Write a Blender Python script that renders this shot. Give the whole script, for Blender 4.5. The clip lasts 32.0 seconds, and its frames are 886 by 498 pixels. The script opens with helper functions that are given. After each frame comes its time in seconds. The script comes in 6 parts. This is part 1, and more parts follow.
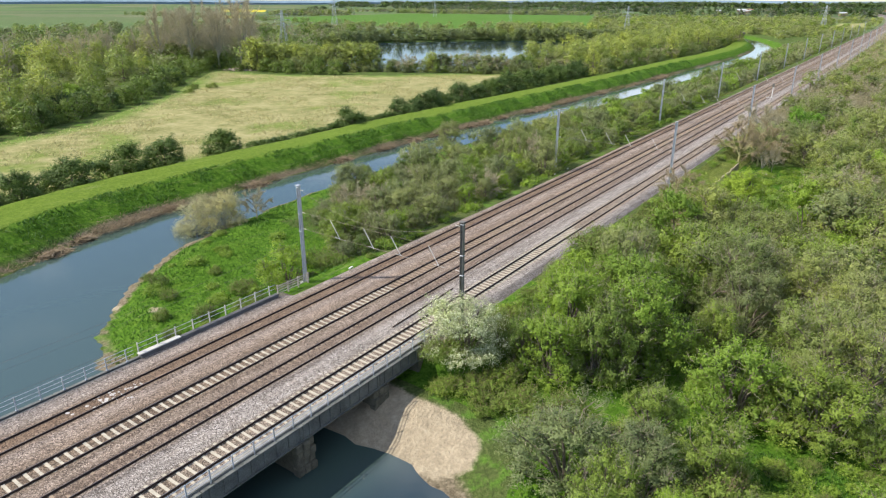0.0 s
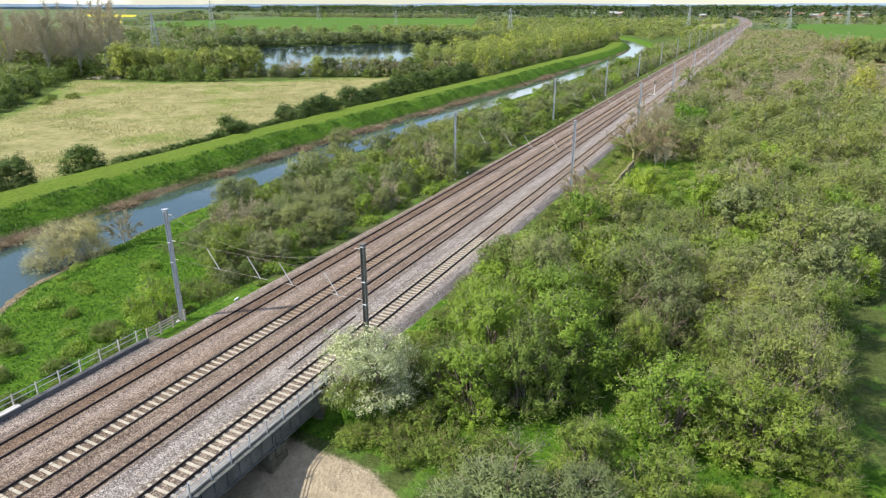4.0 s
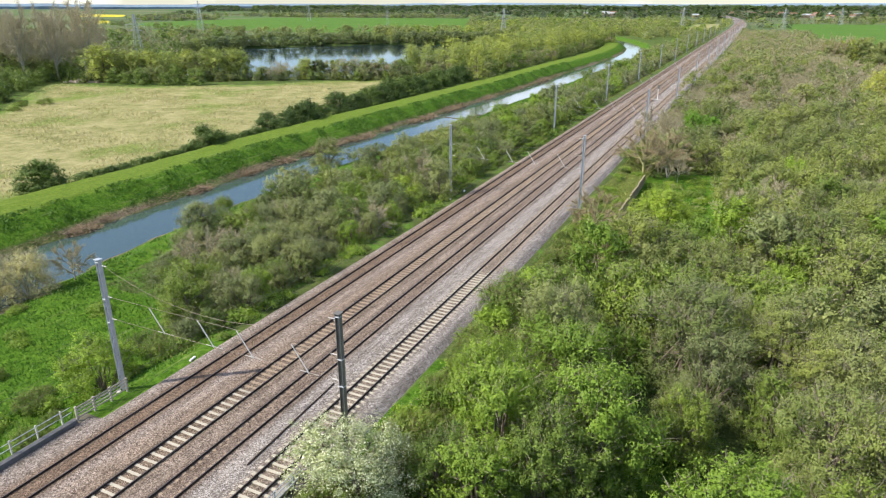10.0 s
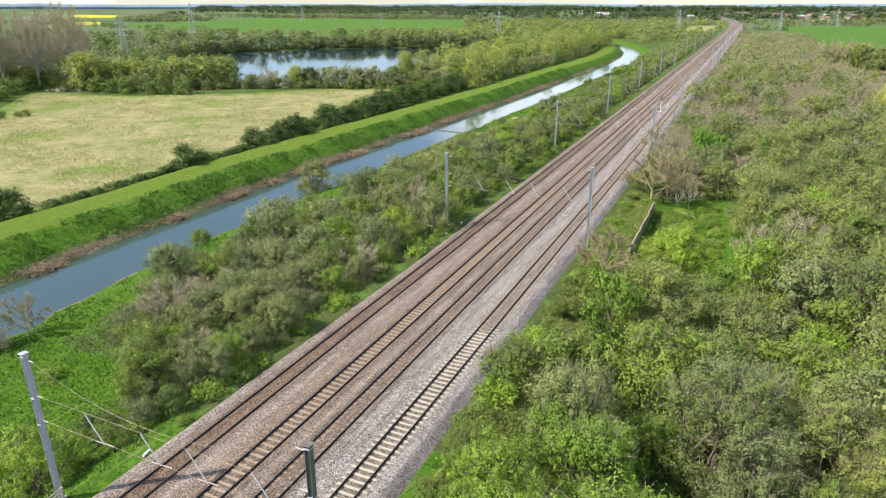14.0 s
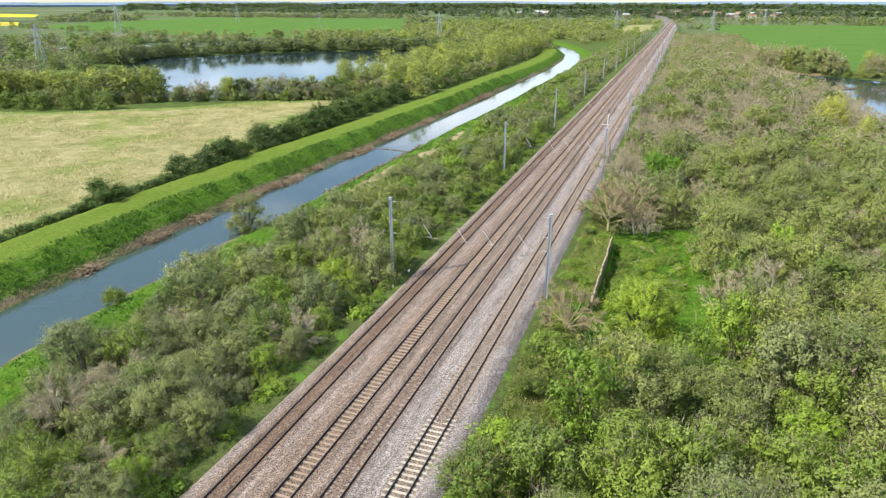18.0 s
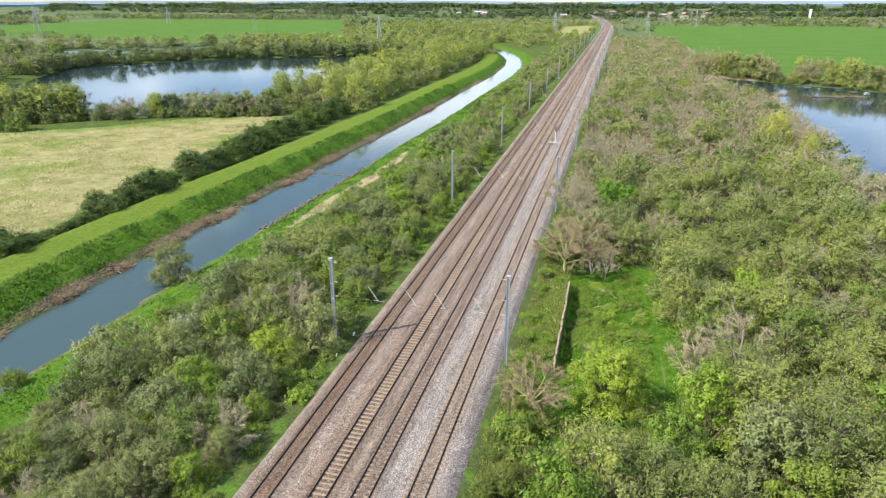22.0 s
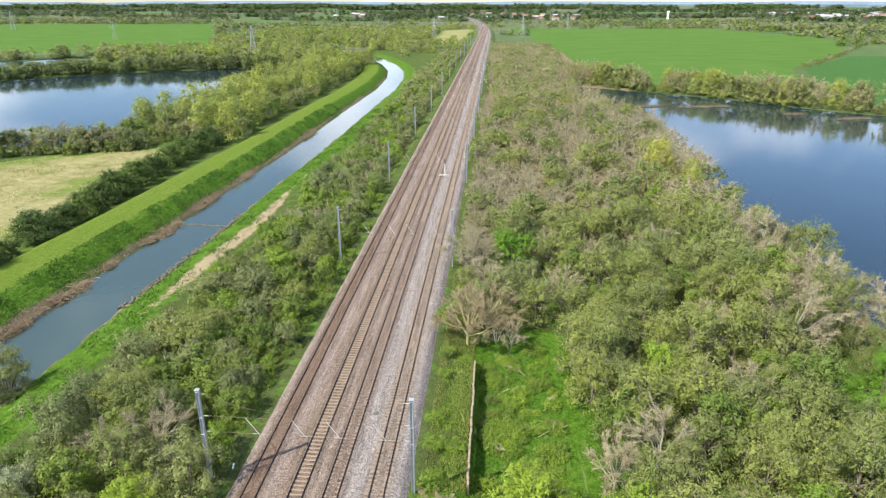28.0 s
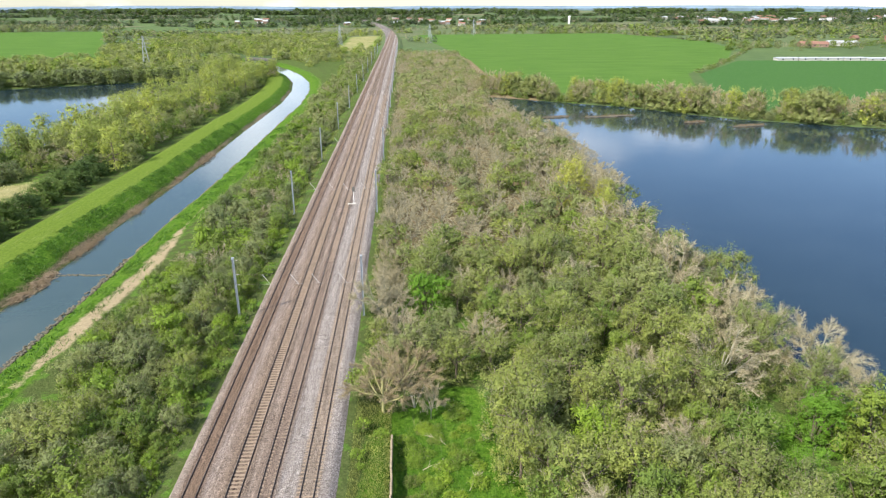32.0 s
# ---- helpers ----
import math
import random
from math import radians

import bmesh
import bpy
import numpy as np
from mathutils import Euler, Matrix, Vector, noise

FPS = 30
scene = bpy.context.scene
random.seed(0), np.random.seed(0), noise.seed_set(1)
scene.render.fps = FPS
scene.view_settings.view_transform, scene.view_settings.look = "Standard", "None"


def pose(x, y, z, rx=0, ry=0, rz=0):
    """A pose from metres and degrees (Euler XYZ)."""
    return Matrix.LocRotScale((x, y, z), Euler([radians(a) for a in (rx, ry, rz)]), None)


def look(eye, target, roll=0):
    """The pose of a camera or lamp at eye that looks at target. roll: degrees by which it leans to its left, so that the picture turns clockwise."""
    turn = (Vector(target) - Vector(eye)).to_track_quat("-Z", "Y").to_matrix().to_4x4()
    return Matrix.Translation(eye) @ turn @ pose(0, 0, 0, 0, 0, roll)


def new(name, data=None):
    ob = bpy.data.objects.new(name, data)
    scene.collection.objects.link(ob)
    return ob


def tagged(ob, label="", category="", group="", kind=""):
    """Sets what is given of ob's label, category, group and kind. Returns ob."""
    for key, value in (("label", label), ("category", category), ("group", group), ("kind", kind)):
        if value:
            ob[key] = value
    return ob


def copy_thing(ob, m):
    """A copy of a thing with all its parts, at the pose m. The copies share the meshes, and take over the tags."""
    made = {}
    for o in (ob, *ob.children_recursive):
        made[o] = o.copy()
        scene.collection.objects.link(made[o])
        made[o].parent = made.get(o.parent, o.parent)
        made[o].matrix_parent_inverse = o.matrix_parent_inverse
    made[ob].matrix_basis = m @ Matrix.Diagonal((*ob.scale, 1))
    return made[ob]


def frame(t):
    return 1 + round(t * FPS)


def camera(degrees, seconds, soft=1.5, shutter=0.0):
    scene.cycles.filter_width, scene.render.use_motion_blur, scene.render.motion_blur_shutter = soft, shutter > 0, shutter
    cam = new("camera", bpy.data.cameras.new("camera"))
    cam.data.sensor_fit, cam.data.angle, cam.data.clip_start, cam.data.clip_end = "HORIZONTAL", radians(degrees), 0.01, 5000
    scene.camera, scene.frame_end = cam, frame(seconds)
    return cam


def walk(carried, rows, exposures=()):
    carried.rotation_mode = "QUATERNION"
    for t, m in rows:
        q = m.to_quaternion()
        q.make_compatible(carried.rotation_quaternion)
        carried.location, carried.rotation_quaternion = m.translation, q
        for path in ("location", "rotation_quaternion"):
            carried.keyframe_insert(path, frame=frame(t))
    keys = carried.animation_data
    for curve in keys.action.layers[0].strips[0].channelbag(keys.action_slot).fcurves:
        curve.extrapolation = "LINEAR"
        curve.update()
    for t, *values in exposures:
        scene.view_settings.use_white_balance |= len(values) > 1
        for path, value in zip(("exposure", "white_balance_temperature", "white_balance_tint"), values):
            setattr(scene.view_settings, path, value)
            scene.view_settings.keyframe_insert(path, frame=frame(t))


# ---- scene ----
# Four-track railway beside a canalised river; x across the tracks, y along them, z = 0 at rail top.
cam = camera(68.55, 32.0, 1.2)
# seconds, x, y, z, heading, tilt, roll
PATH = (
    (0, 48.87, -47.31, 30.00, 35.30, -20.94, -0.10),
    (1, 47.72, -45.74, 29.64, 33.39, -20.80, -0.03),
    (2, 46.63, -44.21, 29.34, 30.85, -20.79, -0.02),
    (3, 45.62, -42.69, 29.11, 28.26, -20.78, -0.01),
    (4, 44.65, -41.17, 28.92, 25.75, -20.63, 0.04),
    (4.5, 44.24, -40.36, 28.90, 25.22, -20.65, 0.03),
    (5.5, 43.41, -38.74, 28.84, 25.10, -20.68, 0.02),
    (6.5, 42.59, -37.13, 28.79, 25.10, -20.71, 0.00),
    (9, 40.28, -32.57, 28.97, 25.09, -20.60, 0.04),
    (11, 38.16, -28.50, 29.50, 25.06, -20.69, 0.01),
    (13, 36.08, -24.08, 30.80, 24.92, -20.63, -0.00),
    (14.5, 34.55, -20.64, 32.10, 24.35, -20.70, -0.01),
    (16.5, 32.51, -15.79, 34.16, 22.16, -20.96, -0.01),
    (18, 30.77, -11.81, 35.68, 19.62, -20.89, -0.00),
    (19, 29.65, -9.16, 36.72, 18.54, -21.06, -0.01),
    (20, 28.73, -6.59, 37.82, 17.81, -21.15, 0.00),
    (21, 28.01, -4.25, 38.96, 16.72, -21.27, 0.06),
    (22, 27.44, -2.20, 40.14, 14.60, -20.98, 0.00),
    (23, 26.98, -0.27, 41.38, 13.19, -20.96, 0.00),
    (24, 26.58, 1.79, 42.73, 11.90, -20.96, 0.01),
    (25, 26.15, 3.94, 44.10, 9.87, -20.98, -0.03),
    (26.2, 25.63, 6.74, 45.56, 7.71, -20.99, -0.01),
    (27.5, 25.07, 9.78, 47.13, 5.38, -20.99, 0.01),
    (29, 24.94, 13.92, 48.72, 2.60, -21.08, 0.00),
    (30, 25.06, 16.70, 49.72, 0.42, -20.95, -0.03),
    (31, 25.42, 19.41, 50.63, -1.43, -20.88, -0.01),
    (32, 25.90, 22.09, 51.49, -3.22, -20.73, 0.07),
)
walk(cam, [(t, pose(x, y, z, 90 + tilt, roll, turn)) for t, x, y, z, turn, tilt, roll in PATH],
     exposures=[(0, 0.46), (4, 0.46), (9, 0.46), (13, 0.50), (17, 0.59), (32, 0.59)])

# ---- light ----
SUN_WAY = Vector((-8.4, -6.4, 10.8)).normalized()
sun_elev = math.asin(SUN_WAY.z)
sun_turn = math.atan2(SUN_WAY.x, SUN_WAY.y)
world = bpy.data.worlds.new("sky")
scene.world = world
world.use_nodes = True
wn, wl = world.node_tree.nodes, world.node_tree.links
wn.clear()
w_out = wn.new("ShaderNodeOutputWorld")
w_bg = wn.new("ShaderNodeBackground")
w_sky = wn.new("ShaderNodeTexSky")
w_sky.sky_type = "NISHITA"
w_sky.sun_disc = False
w_sky.sun_elevation = sun_elev
w_sky.sun_rotation = sun_turn
w_sky.air_density, w_sky.dust_density, w_sky.ozone_density = 1.0, 0.25, 2.0
w_co = wn.new("ShaderNodeTexCoord")
w_map = wn.new("ShaderNodeMapping")
w_map.inputs["Scale"].default_value = (1.6, 1.6, 4.5)
w_noise = wn.new("ShaderNodeTexNoise")
w_noise.inputs["Scale"].default_value = 1.3
w_noise.inputs["Detail"].default_value = 6
w_noise.inputs["Roughness"].default_value = 0.55
w_ramp = wn.new("ShaderNodeValToRGB")
w_ramp.color_ramp.elements[0].position, w_ramp.color_ramp.elements[1].position = 0.48, 0.71
w_mix = wn.new("ShaderNodeMixRGB")
w_mix.inputs["Color2"].default_value = (14.5, 15.0, 15.8, 1)
wl.new(w_co.outputs["Generated"], w_map.inputs["Vector"])
wl.new(w_map.outputs["Vector"], w_noise.inputs["Vector"])
wl.new(w_noise.outputs["Fac"], w_ramp.inputs["Fac"])
wl.new(w_ramp.outputs["Color"], w_mix.inputs["Fac"])
w_tint = wn.new("ShaderNodeMixRGB")
w_tint.blend_type = "MULTIPLY"
w_tint.inputs["Fac"].default_value = 1.0
w_tint.inputs["Color2"].default_value = (0.90, 0.97, 1.12, 1)
wl.new(w_sky.outputs["Color"], w_tint.inputs["Color1"])
wl.new(w_tint.outputs["Color"], w_mix.inputs["Color1"])
wl.new(w_mix.outputs["Color"], w_bg.inputs["Color"])
w_bg.inputs["Strength"].default_value = 0.115
wl.new(w_bg.outputs["Background"], w_out.inputs["Surface"])

sun_data = bpy.data.lights.new("sun", "SUN")
sun_data.energy, sun_data.angle, sun_data.color = 5.0, radians(0.6), (1.0, 0.93, 0.82)
sun = new("sun", sun_data)
sun.matrix_world = look(SUN_WAY * 300, (0, 0, 0))

# ---- materials ----


def mat(name, rough=0.8, metal=0.0):
    m = bpy.data.materials.new(name)
    m.use_nodes = True
    n = m.node_tree.nodes
    b = n["Principled BSDF"]
    b.inputs["Roughness"].default_value = rough
    b.inputs["Metallic"].default_value = metal
    b.inputs["Specular IOR Level"].default_value = 0.3
    return m, n, m.node_tree.links, b


def node(n, kind, **inputs):
    k = n.new("ShaderNode" + kind)
    for key, v in inputs.items():
        k.inputs[key].default_value = v
    return k


def noise_of(n, l, scale, detail=5, rough=0.6, vec=None, stretch=None):
    k = node(n, "TexNoise", Scale=scale, Detail=detail, Roughness=rough)
    if vec is None:
        vec = n.new("ShaderNodeNewGeometry").outputs["Position"]
    if stretch:
        mp = n.new("ShaderNodeMapping")
        mp.inputs["Scale"].default_value = stretch
        l.new(vec, mp.inputs["Vector"])
        vec = mp.outputs["Vector"]
    l.new(vec, k.inputs["Vector"])
    return k.outputs["Fac"]


def ramp(n, l, fac, stops):
    k = n.new("ShaderNodeValToRGB")
    e = k.color_ramp.elements
    while len(e) < len(stops):
        e.new(0.5)
    for el, (p, c) in zip(e, stops):
        el.position = p
        el.color = (*c, 1) if len(c) == 3 else c
    l.new(fac, k.inputs["Fac"])
    return k.outputs["Color"]


def blend(n, l, fac, a, b, how="MIX"):
    k = n.new("ShaderNodeMixRGB")
    k.blend_type = how
    for sock, v in ((k.inputs["Fac"], fac), (k.inputs["Color1"], a), (k.inputs["Color2"], b)):
        if isinstance(v, (int, float)):
            sock.default_value = v
        elif isinstance(v, tuple):
            sock.default_value = (*v, 1)
        else:
            l.new(v, sock)
    return k.outputs["Color"]


def calc(n, l, op, a, b=0.0, c=None):
    k = n.new("ShaderNodeMath")
    k.operation = op
    for i, v in enumerate((a, b) if c is None else (a, b, c)):
        if isinstance(v, (int, float)):
            k.inputs[i].default_value = v
        else:
            l.new(v, k.inputs[i])
    return k.outputs[0]


def step(n, l, v, lo, hi):
    """0 below lo, 1 above hi."""
    k = n.new("ShaderNodeMapRange")
    k.interpolation_type = "SMOOTHSTEP"
    l.new(v, k.inputs["Value"])
    k.inputs["From Min"].default_value, k.inputs["From Max"].default_value = lo, hi
    return k.outputs["Result"]


def bumped(n, l, b, height, strength=0.5, distance=0.05):
    k = node(n, "Bump", Strength=strength, Distance=distance)
    l.new(height, k.inputs["Height"])
    l.new(k.outputs["Normal"], b.inputs["Normal"])


def plain(name, c, rough=0.7, metal=0.0, var=0.25, scale=3.0, bump=0.2):
    """A coloured surface with stains at two scales."""
    m, n, l, b = mat(name, rough, metal)
    f = noise_of(n, l, scale, 6)
    f2 = noise_of(n, l, scale * 9, 3)
    dark = tuple(x * (1 - var) for x in c)
    lite = tuple(min(1, x * (1 + var)) for x in c)
    col = ramp(n, l, f, [(0.3, dark), (0.7, lite)])
    col = blend(n, l, 0.35, col, ramp(n, l, f2, [(0.35, dark), (0.65, lite)]))
    l.new(col, b.inputs["Base Color"])
    bumped(n, l, b, f2, bump, 0.02)
    return m


def leaf(name, c, yellow, spread=0.14, trans=0.3):
    """Foliage: each clump and each plant of its own tone, some light let through."""
    m, n, l, b = mat(name, 0.62)
    info = n.new("ShaderNodeObjectInfo")
    geo = n.new("ShaderNodeNewGeometry")
    col = ramp(n, l, geo.outputs["Random Per Island"],
               [(0.0, tuple(x * (1 - spread) for x in c)), (0.5, c), (1.0, tuple(0.5 * (x + z) * (1 + spread * 0.6) for x, z in zip(yellow, c)))])
    tone = ramp(n, l, info.outputs["Random"], [(0.0, (0.72, 0.78, 0.8)), (0.5, (1.0, 1.0, 1.0)), (1.0, (1.16, 1.12, 0.95))])
    col = blend(n, l, 1.0, col, tone, "MULTIPLY")
    big = noise_of(n, l, 0.35, 2)
    col = blend(n, l, 1.0, col, ramp(n, l, big, [(0.3, (0.82, 0.84, 0.86)), (0.7, (1.16, 1.14, 1.05))]), "MULTIPLY")
    l.new(col, b.inputs["Base Color"])
    t = n.new("ShaderNodeBsdfTranslucent")
    l.new(col, t.inputs["Color"])
    mx = n.new("ShaderNodeMixShader")
    mx.inputs[0].default_value = trans
    l.new(b.outputs[0], mx.inputs[1])
    l.new(t.outputs[0], mx.inputs[2])
    l.new(mx.outputs[0], n["Material Output"].inputs["Surface"])
    return m


LEAF_FRESH = leaf("fresh green leaves", (0.200, 0.310, 0.036), (0.30, 0.41, 0.052), trans=0.30)
LEAF_MID = leaf("hawthorn leaves", (0.168, 0.242, 0.043), (0.25, 0.335, 0.06), trans=0.30)
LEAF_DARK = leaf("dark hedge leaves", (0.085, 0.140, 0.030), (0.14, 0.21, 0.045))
LEAF_GREY = leaf("grey sallow leaves", (0.218, 0.258, 0.098), (0.29, 0.325, 0.125), trans=0.30)
LEAF_OLIVE = leaf("olive budding leaves", (0.222, 0.270, 0.072), (0.29, 0.335, 0.095), trans=0.30)
LEAF_YELLOW = leaf("yellow-green willow leaves", (0.325, 0.385, 0.088), (0.47, 0.50, 0.115), trans=0.36)
LEAF_BUD = leaf("brown bud clusters", (0.290, 0.255, 0.138), (0.37, 0.335, 0.17), trans=0.3)
LEAF_PALE = leaf("pale catkin-grey leaves", (0.44, 0.42, 0.215), (0.55, 0.53, 0.30), trans=0.35)
LEAF_BLOSSOM = leaf("white blossom", (0.34, 0.40, 0.19), (0.95, 0.95, 0.88), 0.3)
LEAF_VIVID = leaf("vivid green leaves", (0.172, 0.330, 0.030), (0.24, 0.42, 0.04), trans=0.3)
LEAF_LIME = leaf("lime green leaves", (0.260, 0.370, 0.045), (0.36, 0.46, 0.06), trans=0.32)
LEAF_CATKIN = leaf("pale catkins", (0.42, 0.36, 0.235), (0.50, 0.43, 0.29), trans=0.3)
TWIG_RUST = plain("rusty brown twigs", (0.34, 0.275, 0.17), 0.9, var=0.3)
# leaf green greyed to put the haze of distance into far trees
LEAF_HAZED = leaf("haze-dulled leaves of far woods", (0.105, 0.135, 0.082), (0.145, 0.17, 0.10))
LEAF_LICHEN = leaf("yellow lichen and buds", (0.34, 0.315, 0.12), (0.43, 0.40, 0.16), trans=0.3)
LEAF_GOLD = leaf("golden willow leaves", (0.40, 0.42, 0.085), (0.50, 0.51, 0.11), trans=0.36)
TWIG_LICHEN = plain("yellow lichened twigs", (0.38, 0.36, 0.16), 0.9, var=0.25)
TWIG = plain("grey-brown twigs", (0.31, 0.275, 0.20), 0.9, var=0.3)
TWIG_PALE = plain("pale ash twigs", (0.43, 0.385, 0.255), 0.9, var=0.25)
BARK = plain("fissured grey bark", (0.16, 0.13, 0.10), 0.95, var=0.4, scale=6, bump=0.6)
BARK_PALE = plain("pale lichened bark", (0.33, 0.315, 0.235), 0.95, var=0.3, scale=5, bump=0.5)
STRAW = plain("dry reed stems", (0.23, 0.175, 0.105), 0.9, var=0.35)
STEEL = plain("galvanised steel", (0.42, 0.45, 0.49), 0.5, 0.35, 0.18, 2.0, 0.1)
STEEL_DARK = plain("weathered dark steel", (0.16, 0.155, 0.14), 0.65, 0.3, 0.3, 2.0, 0.2)
RAIL_RUST = plain("rusty rail steel", (0.055, 0.038, 0.028), 0.75, 0.3, 0.35, 4.0, 0.3)
RAIL_TOP = plain("worn rail head", (0.19, 0.17, 0.16), 0.35, 0.9, 0.2, 4.0, 0.05)
CONCRETE = plain("concrete sleeper", (0.43, 0.39, 0.31), 0.9, 0, 0.22, 2.2, 0.3)
CONCRETE_BROWN = plain("brake-dusted sleeper", (0.31, 0.235, 0.165), 0.9, 0, 0.25, 2.2, 0.3)
CONCRETE_PALE = plain("pale concrete", (0.50, 0.48, 0.44), 0.9, 0, 0.2, 1.5, 0.3)
GIRDER = plain("grey painted girder", (0.13, 0.135, 0.125), 0.75, 0.1, 0.5, 0.9, 0.4)
DECK_EDGE = plain("stained deck concrete", (0.24, 0.23, 0.205), 0.9, 0, 0.4, 1.2, 0.4)
PARAPET = plain("dark stained parapet", (0.11, 0.11, 0.11), 0.85, 0, 0.4, 1.0, 0.4)
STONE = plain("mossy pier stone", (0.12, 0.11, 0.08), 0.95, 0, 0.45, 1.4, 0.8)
TAN_STONE = plain("tan weathered stone", (0.30, 0.25, 0.165), 0.95, 0, 0.4, 1.5, 0.6)
TIMBER = plain("silvered timber", (0.40, 0.36, 0.30), 0.9, 0, 0.25, 5, 0.4)
CERAMIC = plain("pale insulator", (0.5, 0.48, 0.45), 0.3, 0, 0.1, 5, 0.05)
WIRE = plain("copper contact wire", (0.20, 0.17, 0.14), 0.6, 0.4, 0.15, 2, 0.0)
PAINT_WHITE = plain("white paint", (0.78, 0.78, 0.76), 0.5, 0, 0.08, 3, 0.05)
BRICK = plain("weathered red brick", (0.29, 0.19, 0.145), 0.9, 0, 0.25, 1.0, 0.2)
ROOF = plain("red-brown roof tiles", (0.26, 0.14, 0.10), 0.85, 0, 0.25, 1.0, 0.3)
ROOF_GREY = plain("grey sheet roof", (0.42, 0.44, 0.46), 0.6, 0, 0.15, 0.6, 0.2)
GLASS_DARK = plain("dark window glass", (0.03, 0.035, 0.04), 0.15, 0, 0.2, 1.0, 0.0)


def ballast_material():
    m, n, l, b = mat("ballast stone", 0.95)
    pos = n.new("ShaderNodeNewGeometry").outputs["Position"]
    sep = n.new("ShaderNodeSeparateXYZ")
    l.new(pos, sep.inputs[0])
    cell = node(n, "TexVoronoi", Scale=13.0)
    l.new(pos, cell.inputs["Vector"])
    csep = n.new("ShaderNodeSeparateColor")
    l.new(cell.outputs["Color"], csep.inputs[0])
    stone = ramp(n, l, csep.outputs[0], [(0.0, (0.085, 0.075, 0.07)), (0.45, (0.225, 0.20, 0.18)), (0.8, (0.35, 0.32, 0.295)), (1.0, (0.52, 0.485, 0.46))])
    # brown brake dust along the left pairs, clean grey stone beside the right track
    wob = noise_of(n, l, 0.25, 4, stretch=(1.0, 0.12, 1.0))
    xw = calc(n, l, "ADD", sep.outputs["X"], calc(n, l, "MULTIPLY", calc(n, l, "SUBTRACT", wob, 0.5), 1.1))
    across = calc(n, l, "DIVIDE", calc(n, l, "ADD", xw, 4.0), 24.0)
    brown, brown2, pale, clean = (0.66, 0.51, 0.39), (0.72, 0.60, 0.48), (1.06, 0.97, 0.90), (1.10, 1.09, 1.08)
    dust = ramp(n, l, across, [((x + 4) / 24, c) for x, c in (
        (-3.5, (0.75, 0.74, 0.74)), (-1.2, (1.0, 0.93, 0.88)), (-0.1, brown), (1.6, brown), (2.3, pale), (3.8, (0.90, 0.76, 0.64)), (4.7, brown2), (6.4, brown2),
        (7.3, (0.98, 0.87, 0.77)), (8.3, (0.72, 0.60, 0.51)), (10.0, (0.72, 0.61, 0.52)), (10.7, clean), (12.3, clean), (13.0, (0.88, 0.79, 0.68)), (14.7, (0.88, 0.79, 0.68)),
        (15.3, clean), (16.4, (0.80, 0.81, 0.84)))])
    col = blend(n, l, 1.0, stone, dust, "MULTIPLY")
    streak = noise_of(n, l, 1.2, 6, 0.7, stretch=(1.6, 0.10, 1.0))
    col = blend(n, l, 1.0, col, ramp(n, l, streak, [(0.3, (0.62, 0.58, 0.55)), (0.5, (0.98, 0.98, 0.98)), (0.72, (1.28, 1.25, 1.22))]), "MULTIPLY")
    patch = noise_of(n, l, 0.6, 5, 0.7)
    col = blend(n, l, 1.0, col, ramp(n, l, patch, [(0.3, (0.85, 0.82, 0.78)), (0.7, (1.12, 1.12, 1.12))]), "MULTIPLY")
    l.new(col, b.inputs["Base Color"])
    bumped(n, l, b, calc(n, l, "ADD", cell.outputs["Distance"], calc(n, l, "MULTIPLY", noise_of(n, l, 4, 4), 0.8)), 0.9, 0.08)
    return m


